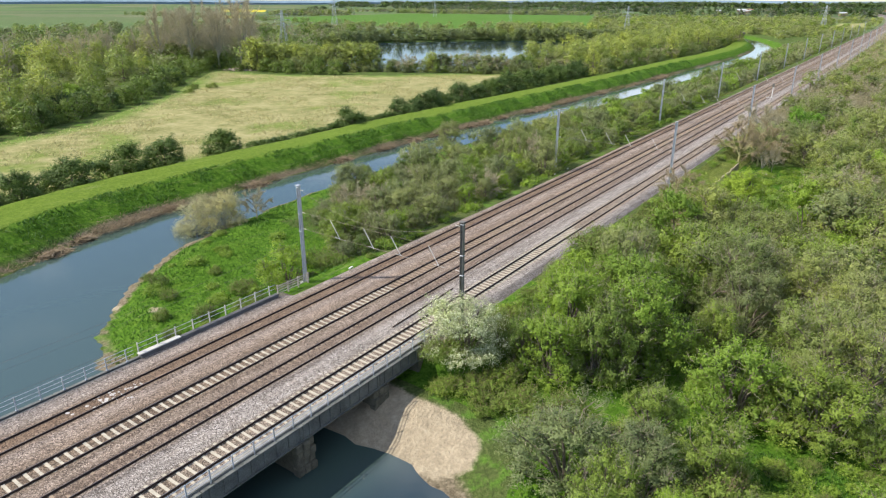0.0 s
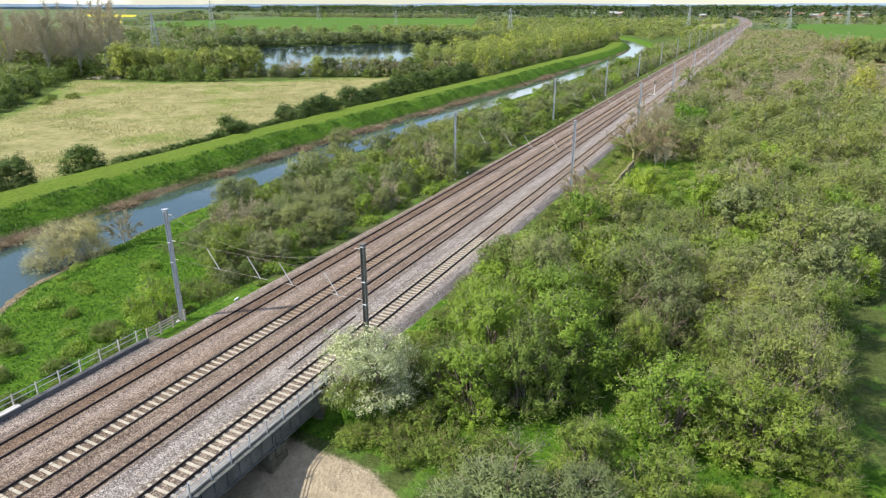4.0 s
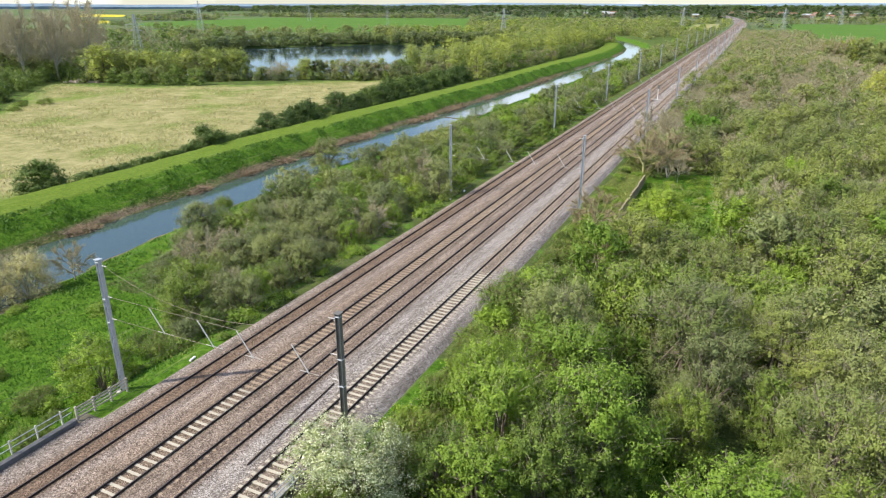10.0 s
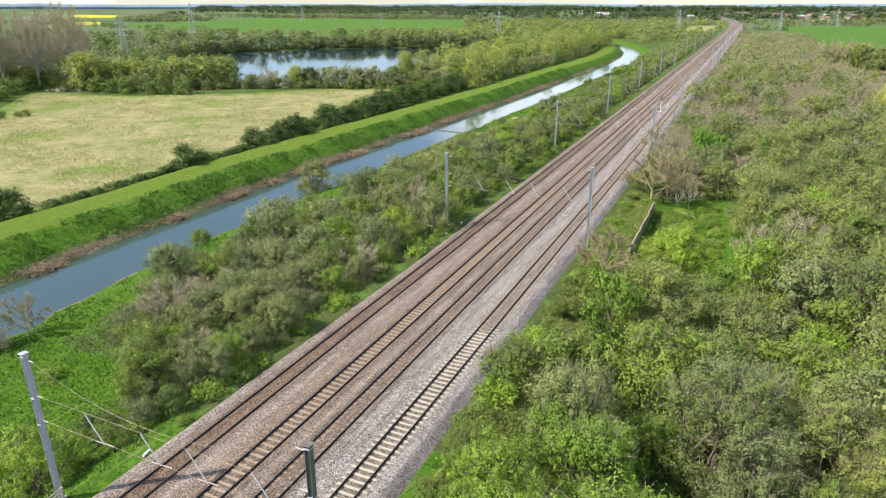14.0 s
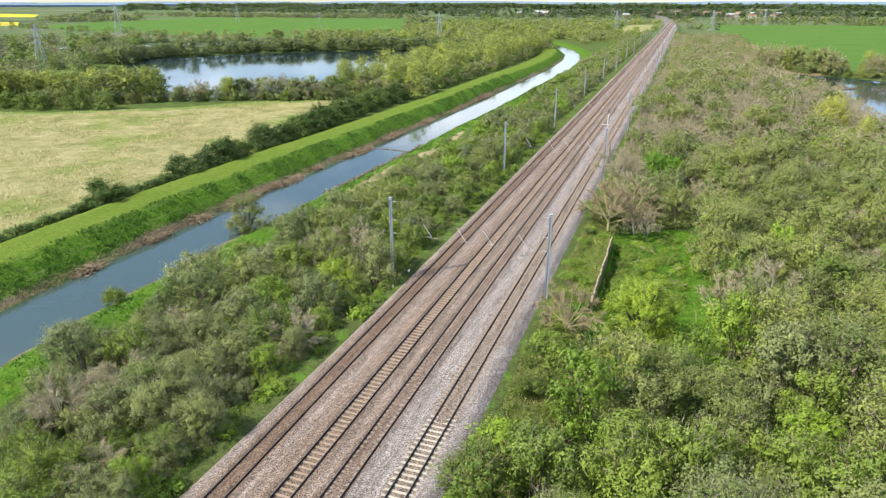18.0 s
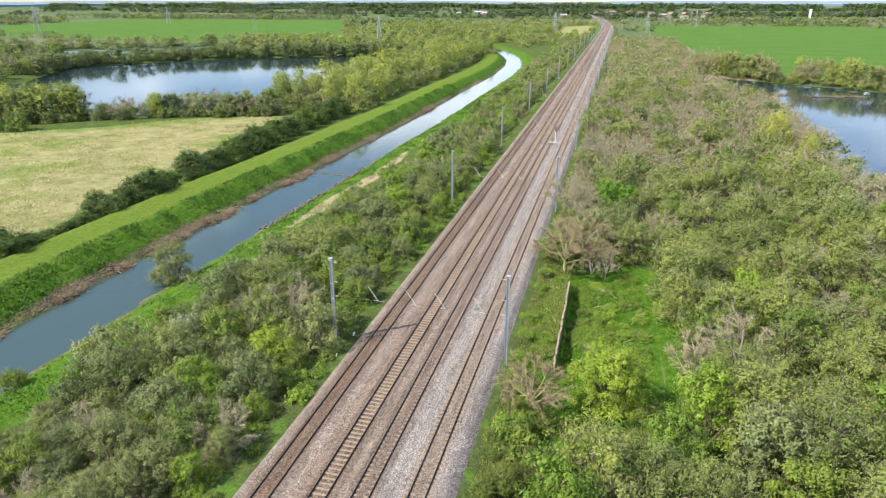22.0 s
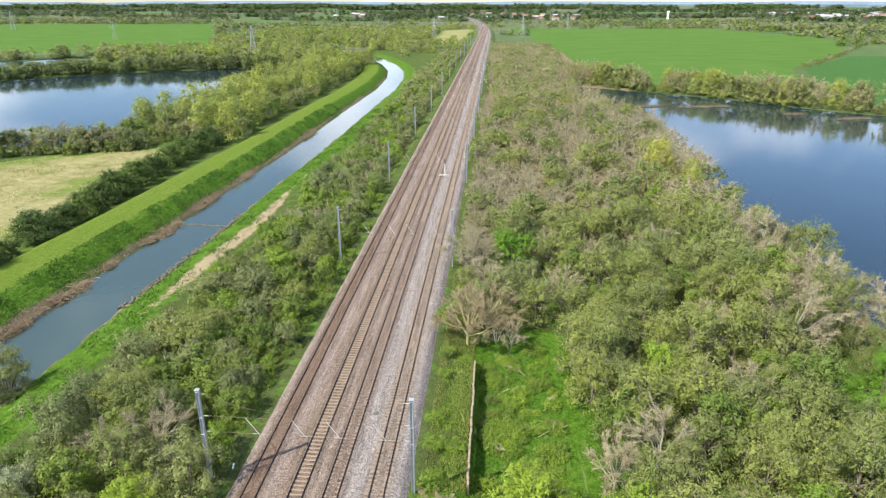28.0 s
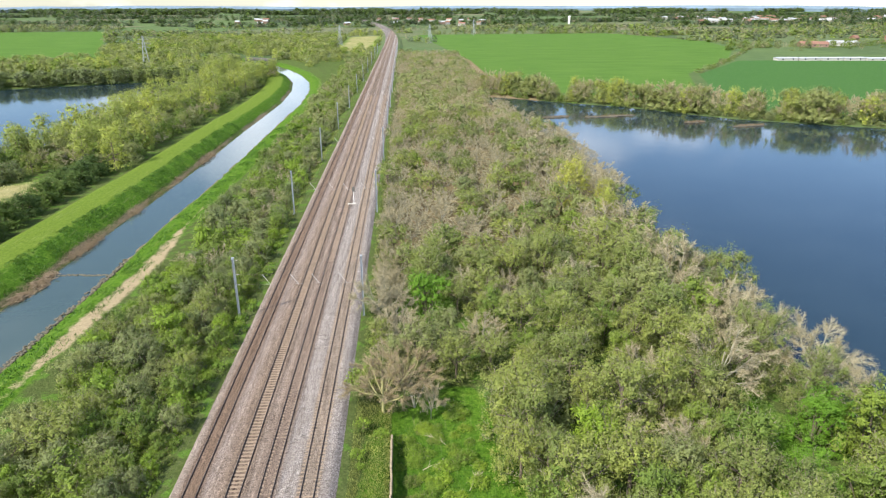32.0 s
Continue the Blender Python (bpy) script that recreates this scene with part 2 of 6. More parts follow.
def ground_material():
    m, n, l, b = mat("ground", 1.0)
    b.inputs["Specular IOR Level"].default_value = 0.04
    pos = n.new("ShaderNodeNewGeometry").outputs["Position"]

    def attr(name):
        k = n.new("ShaderNodeAttribute")
        k.attribute_name = name
        return k.outputs["Fac"]
    fine = noise_of(n, l, 3.0, 6, 0.7)
    mid = noise_of(n, l, 0.35, 5, 0.65)
    big = noise_of(n, l, 0.045, 4, 0.6)
    wob = calc(n, l, "SUBTRACT", calc(n, l, "ADD", calc(n, l, "MULTIPLY", mid, 1.5), calc(n, l, "MULTIPLY", fine, 0.9)), 1.2)
    # rough floor under scrub and woods
    floor = ramp(n, l, fine, [(0.25, (0.045, 0.05, 0.022)), (0.5, (0.075, 0.105, 0.03)), (0.75, (0.14, 0.15, 0.06))])
    floor = blend(n, l, step(n, l, mid, 0.5, 0.62), floor, ramp(n, l, fine, [(0.3, (0.06, 0.12, 0.02)), (0.7, (0.12, 0.22, 0.035))]))
    leafy = ramp(n, l, fine, [(0.3, (0.13, 0.10, 0.055)), (0.7, (0.26, 0.21, 0.12))])
    floor = blend(n, l, step(n, l, calc(n, l, "ADD", attr("litter"), calc(n, l, "MULTIPLY", wob, 5.0)), -1.0, 4.0), floor, leafy)
    # farmland far off: plots of their own tone
    plot = node(n, "TexVoronoi", Scale=0.0042)
    l.new(pos, plot.inputs["Vector"])
    psep = n.new("ShaderNodeSeparateColor")
    l.new(plot.outputs["Color"], psep.inputs[0])
    far = ramp(n, l, psep.outputs[0], [(0.0, (0.06, 0.095, 0.045)), (0.3, (0.10, 0.17, 0.055)), (0.5, (0.13, 0.15, 0.075)),
                                   (0.65, (0.24, 0.21, 0.14)), (0.8, (0.085, 0.15, 0.05)), (0.96, (0.115, 0.18, 0.06))])
    far = blend(n, l, 0.5, far, ramp(n, l, big, [(0.3, (0.065, 0.095, 0.045)), (0.7, (0.12, 0.155, 0.07))]))
    col = blend(n, l, step(n, l, attr("open_land"), 0.0, 60.0), floor, far)
    # pale rough meadow
    tuft = noise_of(n, l, 0.16, 9, 0.78)
    mead = ramp(n, l, tuft, [(0.28, (0.10, 0.125, 0.035)), (0.42, (0.215, 0.215, 0.085)), (0.56, (0.32, 0.295, 0.14)), (0.78, (0.45, 0.405, 0.235))])
    mead = blend(n, l, step(n, l, big, 0.50, 0.66), mead, ramp(n, l, tuft, [(0.3, (0.105, 0.165, 0.03)), (0.7, (0.245, 0.27, 0.085))]))
    edge_grass = ramp(n, l, tuft, [(0.3, (0.07, 0.15, 0.02)), (0.7, (0.17, 0.26, 0.05))])
    mead = blend(n, l, calc(n, l, "MULTIPLY", step(n, l, calc(n, l, "ADD", attr("meadow"), calc(n, l, "MULTIPLY", wob, 5.0)), 9.0, 1.0), 0.8), mead, edge_grass)
    col = blend(n, l, step(n, l, calc(n, l, "ADD", attr("meadow"), calc(n, l, "MULTIPLY", wob, 2.0)), -0.8, 0.8), col, mead)
    # crops
    crop = ramp(n, l, noise_of(n, l, 0.02, 4, 0.6, stretch=(1, 3, 1)), [(0.3, (0.068, 0.142, 0.026)), (0.7, (0.098, 0.182, 0.036))])
    col = blend(n, l, step(n, l, attr("crop"), -1.0, 1.0), col, crop)
    dark_crop = ramp(n, l, mid, [(0.3, (0.045, 0.115, 0.03)), (0.7, (0.068, 0.150, 0.04))])
    col = blend(n, l, step(n, l, attr("crop_dark"), -1.0, 1.0), col, dark_crop)
    col = blend(n, l, step(n, l, attr("rape"), -1.0, 1.0), col, (0.50, 0.43, 0.05))
    # mown flood banks
    clump = noise_of(n, l, 1.1, 5, 0.7)
    lush = ramp(n, l, blend(n, l, 0.5, fine, clump), [(0.38, (0.030, 0.075, 0.008)), (0.48, (0.062, 0.138, 0.013)), (0.60, (0.110, 0.205, 0.024))])
    mown = ramp(n, l, blend(n, l, 0.5, fine, clump), [(0.36, (0.072, 0.130, 0.016)), (0.62, (0.165, 0.225, 0.036))])
    lush = blend(n, l, calc(n, l, "MULTIPLY", step(n, l, mid, 0.52, 0.68), 0.4), lush, mown)
    lush = blend(n, l, calc(n, l, "MULTIPLY", step(n, l, calc(n, l, "ADD", attr("mown"), calc(n, l, "MULTIPLY", wob, 1.6)), -0.7, 0.7), 0.92), lush, mown)
    trod = noise_of(n, l, 0.8, 5, 0.7, stretch=(2.2, 0.15, 1))
    lush = blend(n, l, calc(n, l, "MULTIPLY", step(n, l, trod, 0.55, 0.70), 0.5), lush, (0.22, 0.25, 0.09))
    col = blend(n, l, step(n, l, calc(n, l, "ADD", attr("bank"), wob), -0.5, 0.6), col, lush)
    dry = ramp(n, l, fine, [(0.3, (0.25, 0.20, 0.115)), (0.7, (0.47, 0.385, 0.245))])
    col = blend(n, l, step(n, l, calc(n, l, "ADD", attr("path"), calc(n, l, "MULTIPLY", wob, 1.9)), -0.2, 0.8), col, dry)
    # bare earth and flood litter at the water's edge
    mud = ramp(n, l, fine, [(0.3, (0.078, 0.064, 0.043)), (0.5, (0.185, 0.152, 0.102)), (0.75, (0.34, 0.285, 0.20))])
    col = blend(n, l, step(n, l, calc(n, l, "ADD", attr("mud"), wob), -0.4, 0.5), col, mud)
    sand = ramp(n, l, blend(n, l, 0.5, fine, clump), [(0.3, (0.24, 0.20, 0.14)), (0.5, (0.36, 0.30, 0.21)), (0.7, (0.50, 0.42, 0.30))])
    col = blend(n, l, step(n, l, calc(n, l, "ADD", attr("sand"), calc(n, l, "MULTIPLY", wob, 0.8)), -0.3, 0.4), col, sand)
    l.new(col, b.inputs["Base Color"])
    bumped(n, l, b, calc(n, l, "ADD", fine, calc(n, l, "MULTIPLY", mid, 2.0)), 0.8, 0.35)
    return m


def water_material():
    m, n, l, b = mat("water", 0.06)
    col = ramp(n, l, noise_of(n, l, 0.05, 4), [(0.3, (0.012, 0.027, 0.036)), (0.7, (0.020, 0.038, 0.048))])
    # the river carries more silt than the lakes
    sep = n.new("ShaderNodeSeparateXYZ")
    l.new(n.new("ShaderNodeNewGeometry").outputs["Position"], sep.inputs[0])
    off = calc(n, l, "ABSOLUTE", calc(n, l, "ADD", sep.outputs["X"], 35.0))
    col = blend(n, l, step(n, l, off, 60.0, 52.0), col, (0.050, 0.078, 0.068))
    l.new(col, b.inputs["Base Color"])
    b.inputs["IOR"].default_value = 1.45
    b.inputs["Specular IOR Level"].default_value = 0.75
    rip = calc(n, l, "ADD", noise_of(n, l, 1.4, 4, 0.6), calc(n, l, "MULTIPLY", noise_of(n, l, 0.12, 3, 0.6), 3.0))
    bumped(n, l, b, rip, 0.05, 0.10)
    return m


BALLAST = ballast_material()
GROUND = ground_material()
WATER = water_material()

# ---- building helpers ----


def mesh_of(name, verts, faces, *mats):
    me = bpy.data.meshes.new(name)
    if isinstance(faces, np.ndarray):
        k = faces.shape[1]
        me.vertices.add(len(verts))
        me.vertices.foreach_set("co", np.asarray(verts, np.float32).ravel())
        me.loops.add(faces.size)
        me.loops.foreach_set("vertex_index", faces.ravel().astype(np.int32))
        me.polygons.add(len(faces))
        me.polygons.foreach_set("loop_start", np.arange(0, faces.size, k, dtype=np.int32))
        me.update(calc_edges=True)
    else:
        me.from_pydata([tuple(v) for v in verts], [], faces)
    for x in mats:
        me.materials.append(x)
    return me


def thing(name, m, label, category, group="", kind=""):
    ob = new(name)
    ob.empty_display_size = 0.3
    ob.matrix_world = m
    return tagged(ob, label, category, group, kind)


def part(name, bm, material, parent, label=""):
    """One mesh object under a thing or under a part; bm: a bmesh or a mesh."""
    if isinstance(bm, bmesh.types.BMesh):
        me = bpy.data.meshes.new(name)
        bm.to_mesh(me)
        bm.free()
        if material:
            me.materials.append(material)
    else:
        me = bm
    ob = new(name, me)
    ob.parent = parent
    if label:
        ob["label"] = label
    return ob


def setting(name, bm, material, label, category=""):
    ob = part(name, bm, material, None)
    return tagged(ob, label, category or name.split("_")[0], kind="structure")


def box(bm, x0, y0, z0, x1, y1, z1, bevel=0.0):
    r = bmesh.ops.create_cube(bm, size=1.0, matrix=Matrix.Translation(((x0 + x1) / 2, (y0 + y1) / 2, (z0 + z1) / 2))
                              @ Matrix.Diagonal((x1 - x0, y1 - y0, z1 - z0, 1)))
    if bevel:
        es = list({e for v in r["verts"] for e in v.link_edges})
        bmesh.ops.bevel(bm, geom=es, offset=bevel, segments=1, affect="EDGES")
    return bm


def tube(bm, pts, radii, sides=6):
    """A bent tapering rod through pts."""
    rings = []
    for i, p in enumerate(pts):
        p = Vector(p)
        a = Vector(pts[max(i - 1, 0)])
        c = Vector(pts[min(i + 1, len(pts) - 1)])
        way = (c - a).normalized()
        side = way.cross(Vector((0.31, 0.17, 0.93)) if abs(way.z) < 0.9 else Vector((1, 0, 0))).normalized()
        up = side.cross(way)
        r = radii[i] if isinstance(radii, (list, tuple)) else radii
        rings.append([bm.verts.new(p + (side * math.cos(k * math.tau / sides) + up * math.sin(k * math.tau / sides)) * r) for k in range(sides)])
    for a, c in zip(rings, rings[1:]):
        for k in range(sides):
            bm.faces.new((a[k], a[(k + 1) % sides], c[(k + 1) % sides], c[k]))
    bm.faces.new(rings[0][::-1])
    bm.faces.new(rings[-1])
    return bm


def rod(a, b, r, sides=6):
    return tube(bmesh.new(), [a, b], r, sides)

# ---- ground ----
WATER_Z = -4.6
# river centre line with half width, upstream end far off
RIVER = [(150, -95, 12), (80, -52, 13), (40, -34, 15), (20, -30, 15.5), (0, -32, 14), (-14, -36, 13.5), (-27, -27, 12.5), (-36, -14, 9.5),
         (-43, 0, 8.0), (-46, 16, 7.4), (-48.2, 42, 6.3), (-48.4, 62, 6.4), (-48.5, 85, 6.5), (-48.0, 120, 6.9), (-46.5, 160, 6.6), (-46.3, 190, 6.0), (-44.5, 240, 6.2), (-44, 320, 6.2), (-42.7, 420, 6.0),
         (-46, 480, 6.0), (-53, 530, 6.0), (-66, 580, 6.0), (-84, 630, 6.0), (-105, 675, 6.0), (-135, 725, 6.0), (-200, 790, 6.0)]
LAKE_LEFT = [(-240, 176), (-190, 193), (-150, 224), (-128, 262), (-125, 340), (-122, 450), (-130, 556), (-170, 540), (-210, 523), (-256, 500), (-302, 462),
             (-345, 390), (-300, 300), (-268, 230)]
LAKE_BACK = [(-330, 575), (-360, 632), (-480, 520), (-560, 430), (-440, 440)]
LAKE_RIGHT = [(70, 449), (150, 394), (197, 347), (255, 318), (340, 270), (360, 20), (112, 30), (90, 88), (89, 130), (86, 166), (86, 190), (91, 216),
              (90, 290), (84, 360)]
POND_LEFT = [(-250, 52), (-243, 76), (-300, 112), (-345, 106), (-325, 58)]
POND_FAR = [(-275, 1190), (-215, 1110), (-190, 1160), (-250, 1260)]
MEADOW = [(-71, -60), (-73, 0), (-76, 60), (-77, 120), (-80, 200), (-83, 247), (-103, 236), (-126, 224), (-159, 190), (-190, 166), (-238, 160), (-178, 98), (-140, 46),
          (-132, 14), (-120, -60)]
CROP = [(48, 1275), (418, 1310), (478, 1020), (440, 860), (353, 690), (258, 560), (195, 385), (150, 425), (92, 480), (92, 700)]
CROP_DARK = [(264, 553), (360, 682), (540, 690), (640, 480), (420, 330), (262, 345), (206, 380)]
PALE_FIELD = [(-60, 850), (-14, 850), (-16, 1250), (-70, 1200)]
YARD = [(-236, 160), (-190, 167), (-196, 160), (-232, 151)]
CROP_LEFT = [(-275, 705), (-400, 1010), (-590, 1470), (-1100, 1400), (-1000, 800), (-500, 645)]
RAPE = [(-2150, 1600), (-1801, 1530), (-1509, 1268), (-1689, 1270)]
RAPE_NEAR = [(-1262, 950), (-1205, 980), (-1016, 824), (-1065, 795)]
CLEARING = [(23.8, 58), (24, 96), (32.5, 103), (35.2, 84), (34.2, 70), (30.5, 56)]
SAND = [(3, -7.5), (14, -8.0), (23.4, -8.6), (26.8, -10.6), (27.2, -13.2), (25.5, -14.6), (20, -15.2), (12, -15.5), (3, -15)]
GLADE = [(40, -3.5), (44, 0.5), (49, 2.5), (56, 4.5), (61, 0), (53, -7), (46, -6.5)]
TRACK_RIGHT = [(72, 82), (74, 97), (75, 112), (78, 112), (77.5, 96), (76, 82)]


def inside(px, py, poly):
    """Signed distance to a polygon's edge, positive inside."""
    d = np.full(px.shape, 1e9)
    ins = np.zeros(px.shape, bool)
    for (x0, y0), (x1, y1) in zip(poly, poly[1:] + poly[:1]):
        ex, ey = x1 - x0, y1 - y0
        u = np.clip(((px - x0) * ex + (py - y0) * ey) / (ex * ex + ey * ey), 0, 1)
        d = np.minimum(d, np.hypot(px - x0 - u * ex, py - y0 - u * ey))
        if y0 != y1:
            ins ^= ((y0 > py) != (y1 > py)) & (px < (x1 - x0) * (py - y0) / (y1 - y0) + x0)
    return np.where(ins, d, -d)


def river_at(px, py):
    """Distance from the river's edge (negative in the water), and the side: +1 on the flood-bank side."""
    best = np.full(px.shape, 1e9)
    side = np.ones(px.shape)
    for (x0, y0, w0), (x1, y1, w1) in zip(RIVER, RIVER[1:]):
        ex, ey = x1 - x0, y1 - y0
        u = np.clip(((px - x0) * ex + (py - y0) * ey) / (ex * ex + ey * ey), 0, 1)
        d = np.hypot(px - x0 - u * ex, py - y0 - u * ey) - (w0 + u * (w1 - w0))
        near = d < best
        best = np.where(near, d, best)
        side = np.where(near, np.sign(ex * (py - y0) - ey * (px - x0)), side)
    return best, side


def ease(v):
    v = np.clip(v, 0, 1)
    return v * v * (3 - 2 * v)


def waves(px, py, k, seed):
    """Cheap smooth unevenness."""
    r = np.random.RandomState(seed)
    out = np.zeros(px.shape)
    for i in range(7):
        a, s, p = r.uniform(0, 6.28), k * r.uniform(0.6, 2.2), r.uniform(0, 6.28)
        out += np.sin((px * math.cos(a) + py * math.sin(a)) * s + p)
    return out / 7


def ground_height(px, py):
    px, py = np.asarray(px, float), np.asarray(py, float)
    d, side = river_at(px, py)
    z = -3.0 + 0.35 * waves(px, py, 0.11, 3) + 0.12 * waves(px, py, 0.6, 4)
    # flood bank on the left side of the river, low berm on the other
    bank = ease((d - 1.5) / 5.6) * (1 - ease((d - 14.5) / 6.5)) * 2.2
    z = np.where(side > 0, z + bank, z)
    low = np.where(side > 0, ease((d + 0.3) / 3.0), ease(d / 5.5))
    dd = np.where(d < 0, -1.6 * ease(-d / 4.0), 0)
    edge = WATER_Z + dd + 0.18 * waves(px, py, 1.1, 9)
    z = np.where(d < 8, edge + (z - edge) * low, z)
    # sand slope on the right of the bridge
    for poly in (LAKE_LEFT, LAKE_RIGHT, LAKE_BACK, POND_LEFT, POND_FAR):
        s = inside(px, py, poly)
        shore = WATER_Z - 1.4 * ease(s / 6.0)
        z = np.where(s > -7, shore + (z - shore) * (1 - ease((s + 7) / 7.0)), z)
    # railway embankment, open at the bridge, bending away at the far end
    cx = 7.3 + rail_bend(py)
    e = np.abs(px - cx) - 11.6
    emb = -0.55 - np.maximum(e, 0) / 1.9
    emb = np.where((py < -5.0) & (py > -47.0), -50, emb)
    z = np.where(py < 2200, np.maximum(z, emb), z)
    # level strip held by the low wall
    ws = (py > 66) & (py < 93)
    z = np.where(ws & (px > 18) & (px < 23.1), np.maximum(z, -1.0), z)
    z = np.where(ws & (px > 23.1) & (px < 34), np.minimum(z, -2.5), z)
    far = np.hypot(px, py - 200)
    return z + np.where(far > 1500, 6 * ease((far - 1500) / 3000) * (1 + waves(px, py, 0.002, 5)), 0)


def rail_bend(y):
    y = np.asarray(y, float)
    return -0.000062 * np.maximum(y - 900, 0) ** 2


def axis(*stretches):
    out = []
    for a, b, s in stretches:
        out += list(np.arange(a, b - 1e-6, s))
    return np.array(out + [stretches[-1][1]])


def build_ground():
    xs = axis((-4700, -2300, 200), (-2300, -1280, 60), (-1280, -380, 30), (-380, -120, 6.5), (-120, -80, 3), (-80, -4, 1.25), (-4, 17.5, 3.5), (17.5, 45, 1.25), (45, 120, 2.5), (120, 380, 10),
              (380, 1200, 45), (1200, 4700, 250))
    ys = axis((-700, -70, 45), (-70, 180, 1.3), (180, 330, 2.6), (330, 720, 5.5), (720, 1640, 30), (1640, 4700, 160))
    gx, gy = np.meshgrid(xs, ys)
    px, py = gx.ravel(), gy.ravel()
    z = ground_height(px, py)
    nx, ny = len(xs), len(ys)
    i = np.arange(nx * ny).reshape(ny, nx)
    faces = np.stack([i[:-1, :-1], i[:-1, 1:], i[1:, 1:], i[1:, :-1]], -1).reshape(-1, 4)
    me = mesh_of("ground", np.stack([px, py, z], 1), faces, GROUND)
    me.polygons.foreach_set("use_smooth", np.ones(len(faces), bool))
    d, side = river_at(px, py)
    e = np.abs(px - 7.3) - 11.6
    fields = {
        "meadow": np.maximum(inside(px, py, MEADOW), inside(px, py, PALE_FIELD)),
        "crop": np.maximum(inside(px, py, CROP), inside(px, py, CROP_LEFT)),
        "crop_dark": inside(px, py, CROP_DARK),
        "mown": np.where(side > 0, d - 6.6, -9),
        "rape": np.maximum(inside(px, py, RAPE), inside(px, py, RAPE_NEAR)),
        "bank": np.maximum.reduce([np.where(side > 0, np.minimum(d - 1.5, 18.5 - d), np.minimum(d - 0.4, np.where(py < 18, 30, 9.0) - d)),
                                   inside(px, py, CLEARING) + 4.2, inside(px, py, GLADE), inside(px, py, TRACK_RIGHT)]) - np.where(px > 11, np.where(py < 0, 0.0, 0), 0),
        "path": np.where((side < 0) & (py > 100), 0.2 + 2.0 * np.exp(-((py - 148) / 36) ** 4) + np.where(py > 420, 0.5, 0) - 0.35 * np.sin(py * 0.31) ** 2 - np.abs(d - 7.6 - 0.6 * np.sin(py * 0.05)), -9),
        "mud": np.where(side > 0, 0.62 + 0.3 * np.sin(py * 0.19) + 0.25 * np.sin(py * 0.071 + 1) - np.abs(d - 0.6), np.where(py < 14, 1.0 + 0.6 * np.sin(px * 0.5 + py * 0.3), 0.6) - np.abs(d - np.where(py < 14, 0.6, 0))),
        "sand": np.maximum.reduce([np.minimum(inside(px, py, SAND), 3.0)] + [q - np.hypot(px - a, py - b) for a, b, q in ((-16.7, -11.5, 0.9), (-23.9, -12.9, 1.1), (-9.1, -14.4, 1.0), (-8.5, -18.3, 1.2))]),
        "litter": np.minimum.reduce([px - 19, 110 - px, py - 138, 780 - py, np.full(px.shape, 5.0)]),
        "open_land": np.maximum(np.hypot(px, py - 250) - 480, np.where(px > 120, 40 - np.abs(py - 600) * 0.02, -40)),
    }
    fields["bank"] = np.where((px > 3) & (py < -7.5) & (px < 31), -5, fields["bank"])
    for k, v in fields.items():
        me.attributes.new(k, "FLOAT", "POINT").data.foreach_set("value", np.clip(v, -60, 90).astype(np.float32))
    setting("ground", me, None, "grassy flood plain with meadow, banks and woodland floor", "ground")


build_ground()
wm = mesh_of("water", [(-700, -400, WATER_Z), (420, -400, WATER_Z), (420, 1400, WATER_Z), (-700, 1400, WATER_Z)], [(0, 1, 2, 3)], WATER)
setting("water", wm, None, "calm river and lake water reflecting a cloudy sky", "water")

# ---- railway ----
GAUGE = 1.505
TRACKS = (0.0, 4.79, 8.40, 13.13)      # left rail of each track
SLEEPER_TOP = -0.161
Y0, Y_NEAR, Y1 = -62.0, 150.0, 2400.0
PITCH = 0.68


def bed_height(x, y):
    """Top of the ballast: crowned shoulders, more or less stone over the sleepers of each track."""
    x, y = np.asarray(x, float), np.asarray(y, float)
    z = -0.20 + 0.02 * waves(x, y, 2.6, 21) + 0.015 * waves(x, y, 6.0, 22)
    fill = (SLEEPER_TOP + 0.012, SLEEPER_TOP - 0.045, SLEEPER_TOP - 0.014, None)
    for t, f in zip(TRACKS, fill):
        c = t + GAUGE / 2
        if f is None:
            f = np.where(y < 35, SLEEPER_TOP - 0.05, SLEEPER_TOP - 0.014)
        on = 1 - ease((np.abs(x - c) - 0.95) / 0.35)
        z = z * (1 - on) + on * (f + 0.018 * waves(x, y, 2.0, 23) + 0.012 * waves(x, y, 7.0, 24))
    for t in TRACKS[:3]:
        z = np.maximum(z, SLEEPER_TOP + 0.05 - 0.55 * np.abs(np.abs(x - t - GAUGE / 2) - 1.16) ** 2 + 0.012 * waves(x, y, 5.0, 25) - 0.4 * np.maximum(np.abs(np.abs(x - t - GAUGE / 2) - 1.16) - 0.22, 0))
    for g, h in ((3.15, 0.05), (7.3, 0.0), (11.5, 0.04)):
        z += h * np.exp(-((x - g) / 0.6) ** 2)
    left = -1.75 + 0.6 * ease((y - 8) / 45)
    e = np.maximum(np.maximum((left - x) * 1.5, x - 16.3), 0)
    return z - e * 0.42 - 0.2 * e * e * 0.1


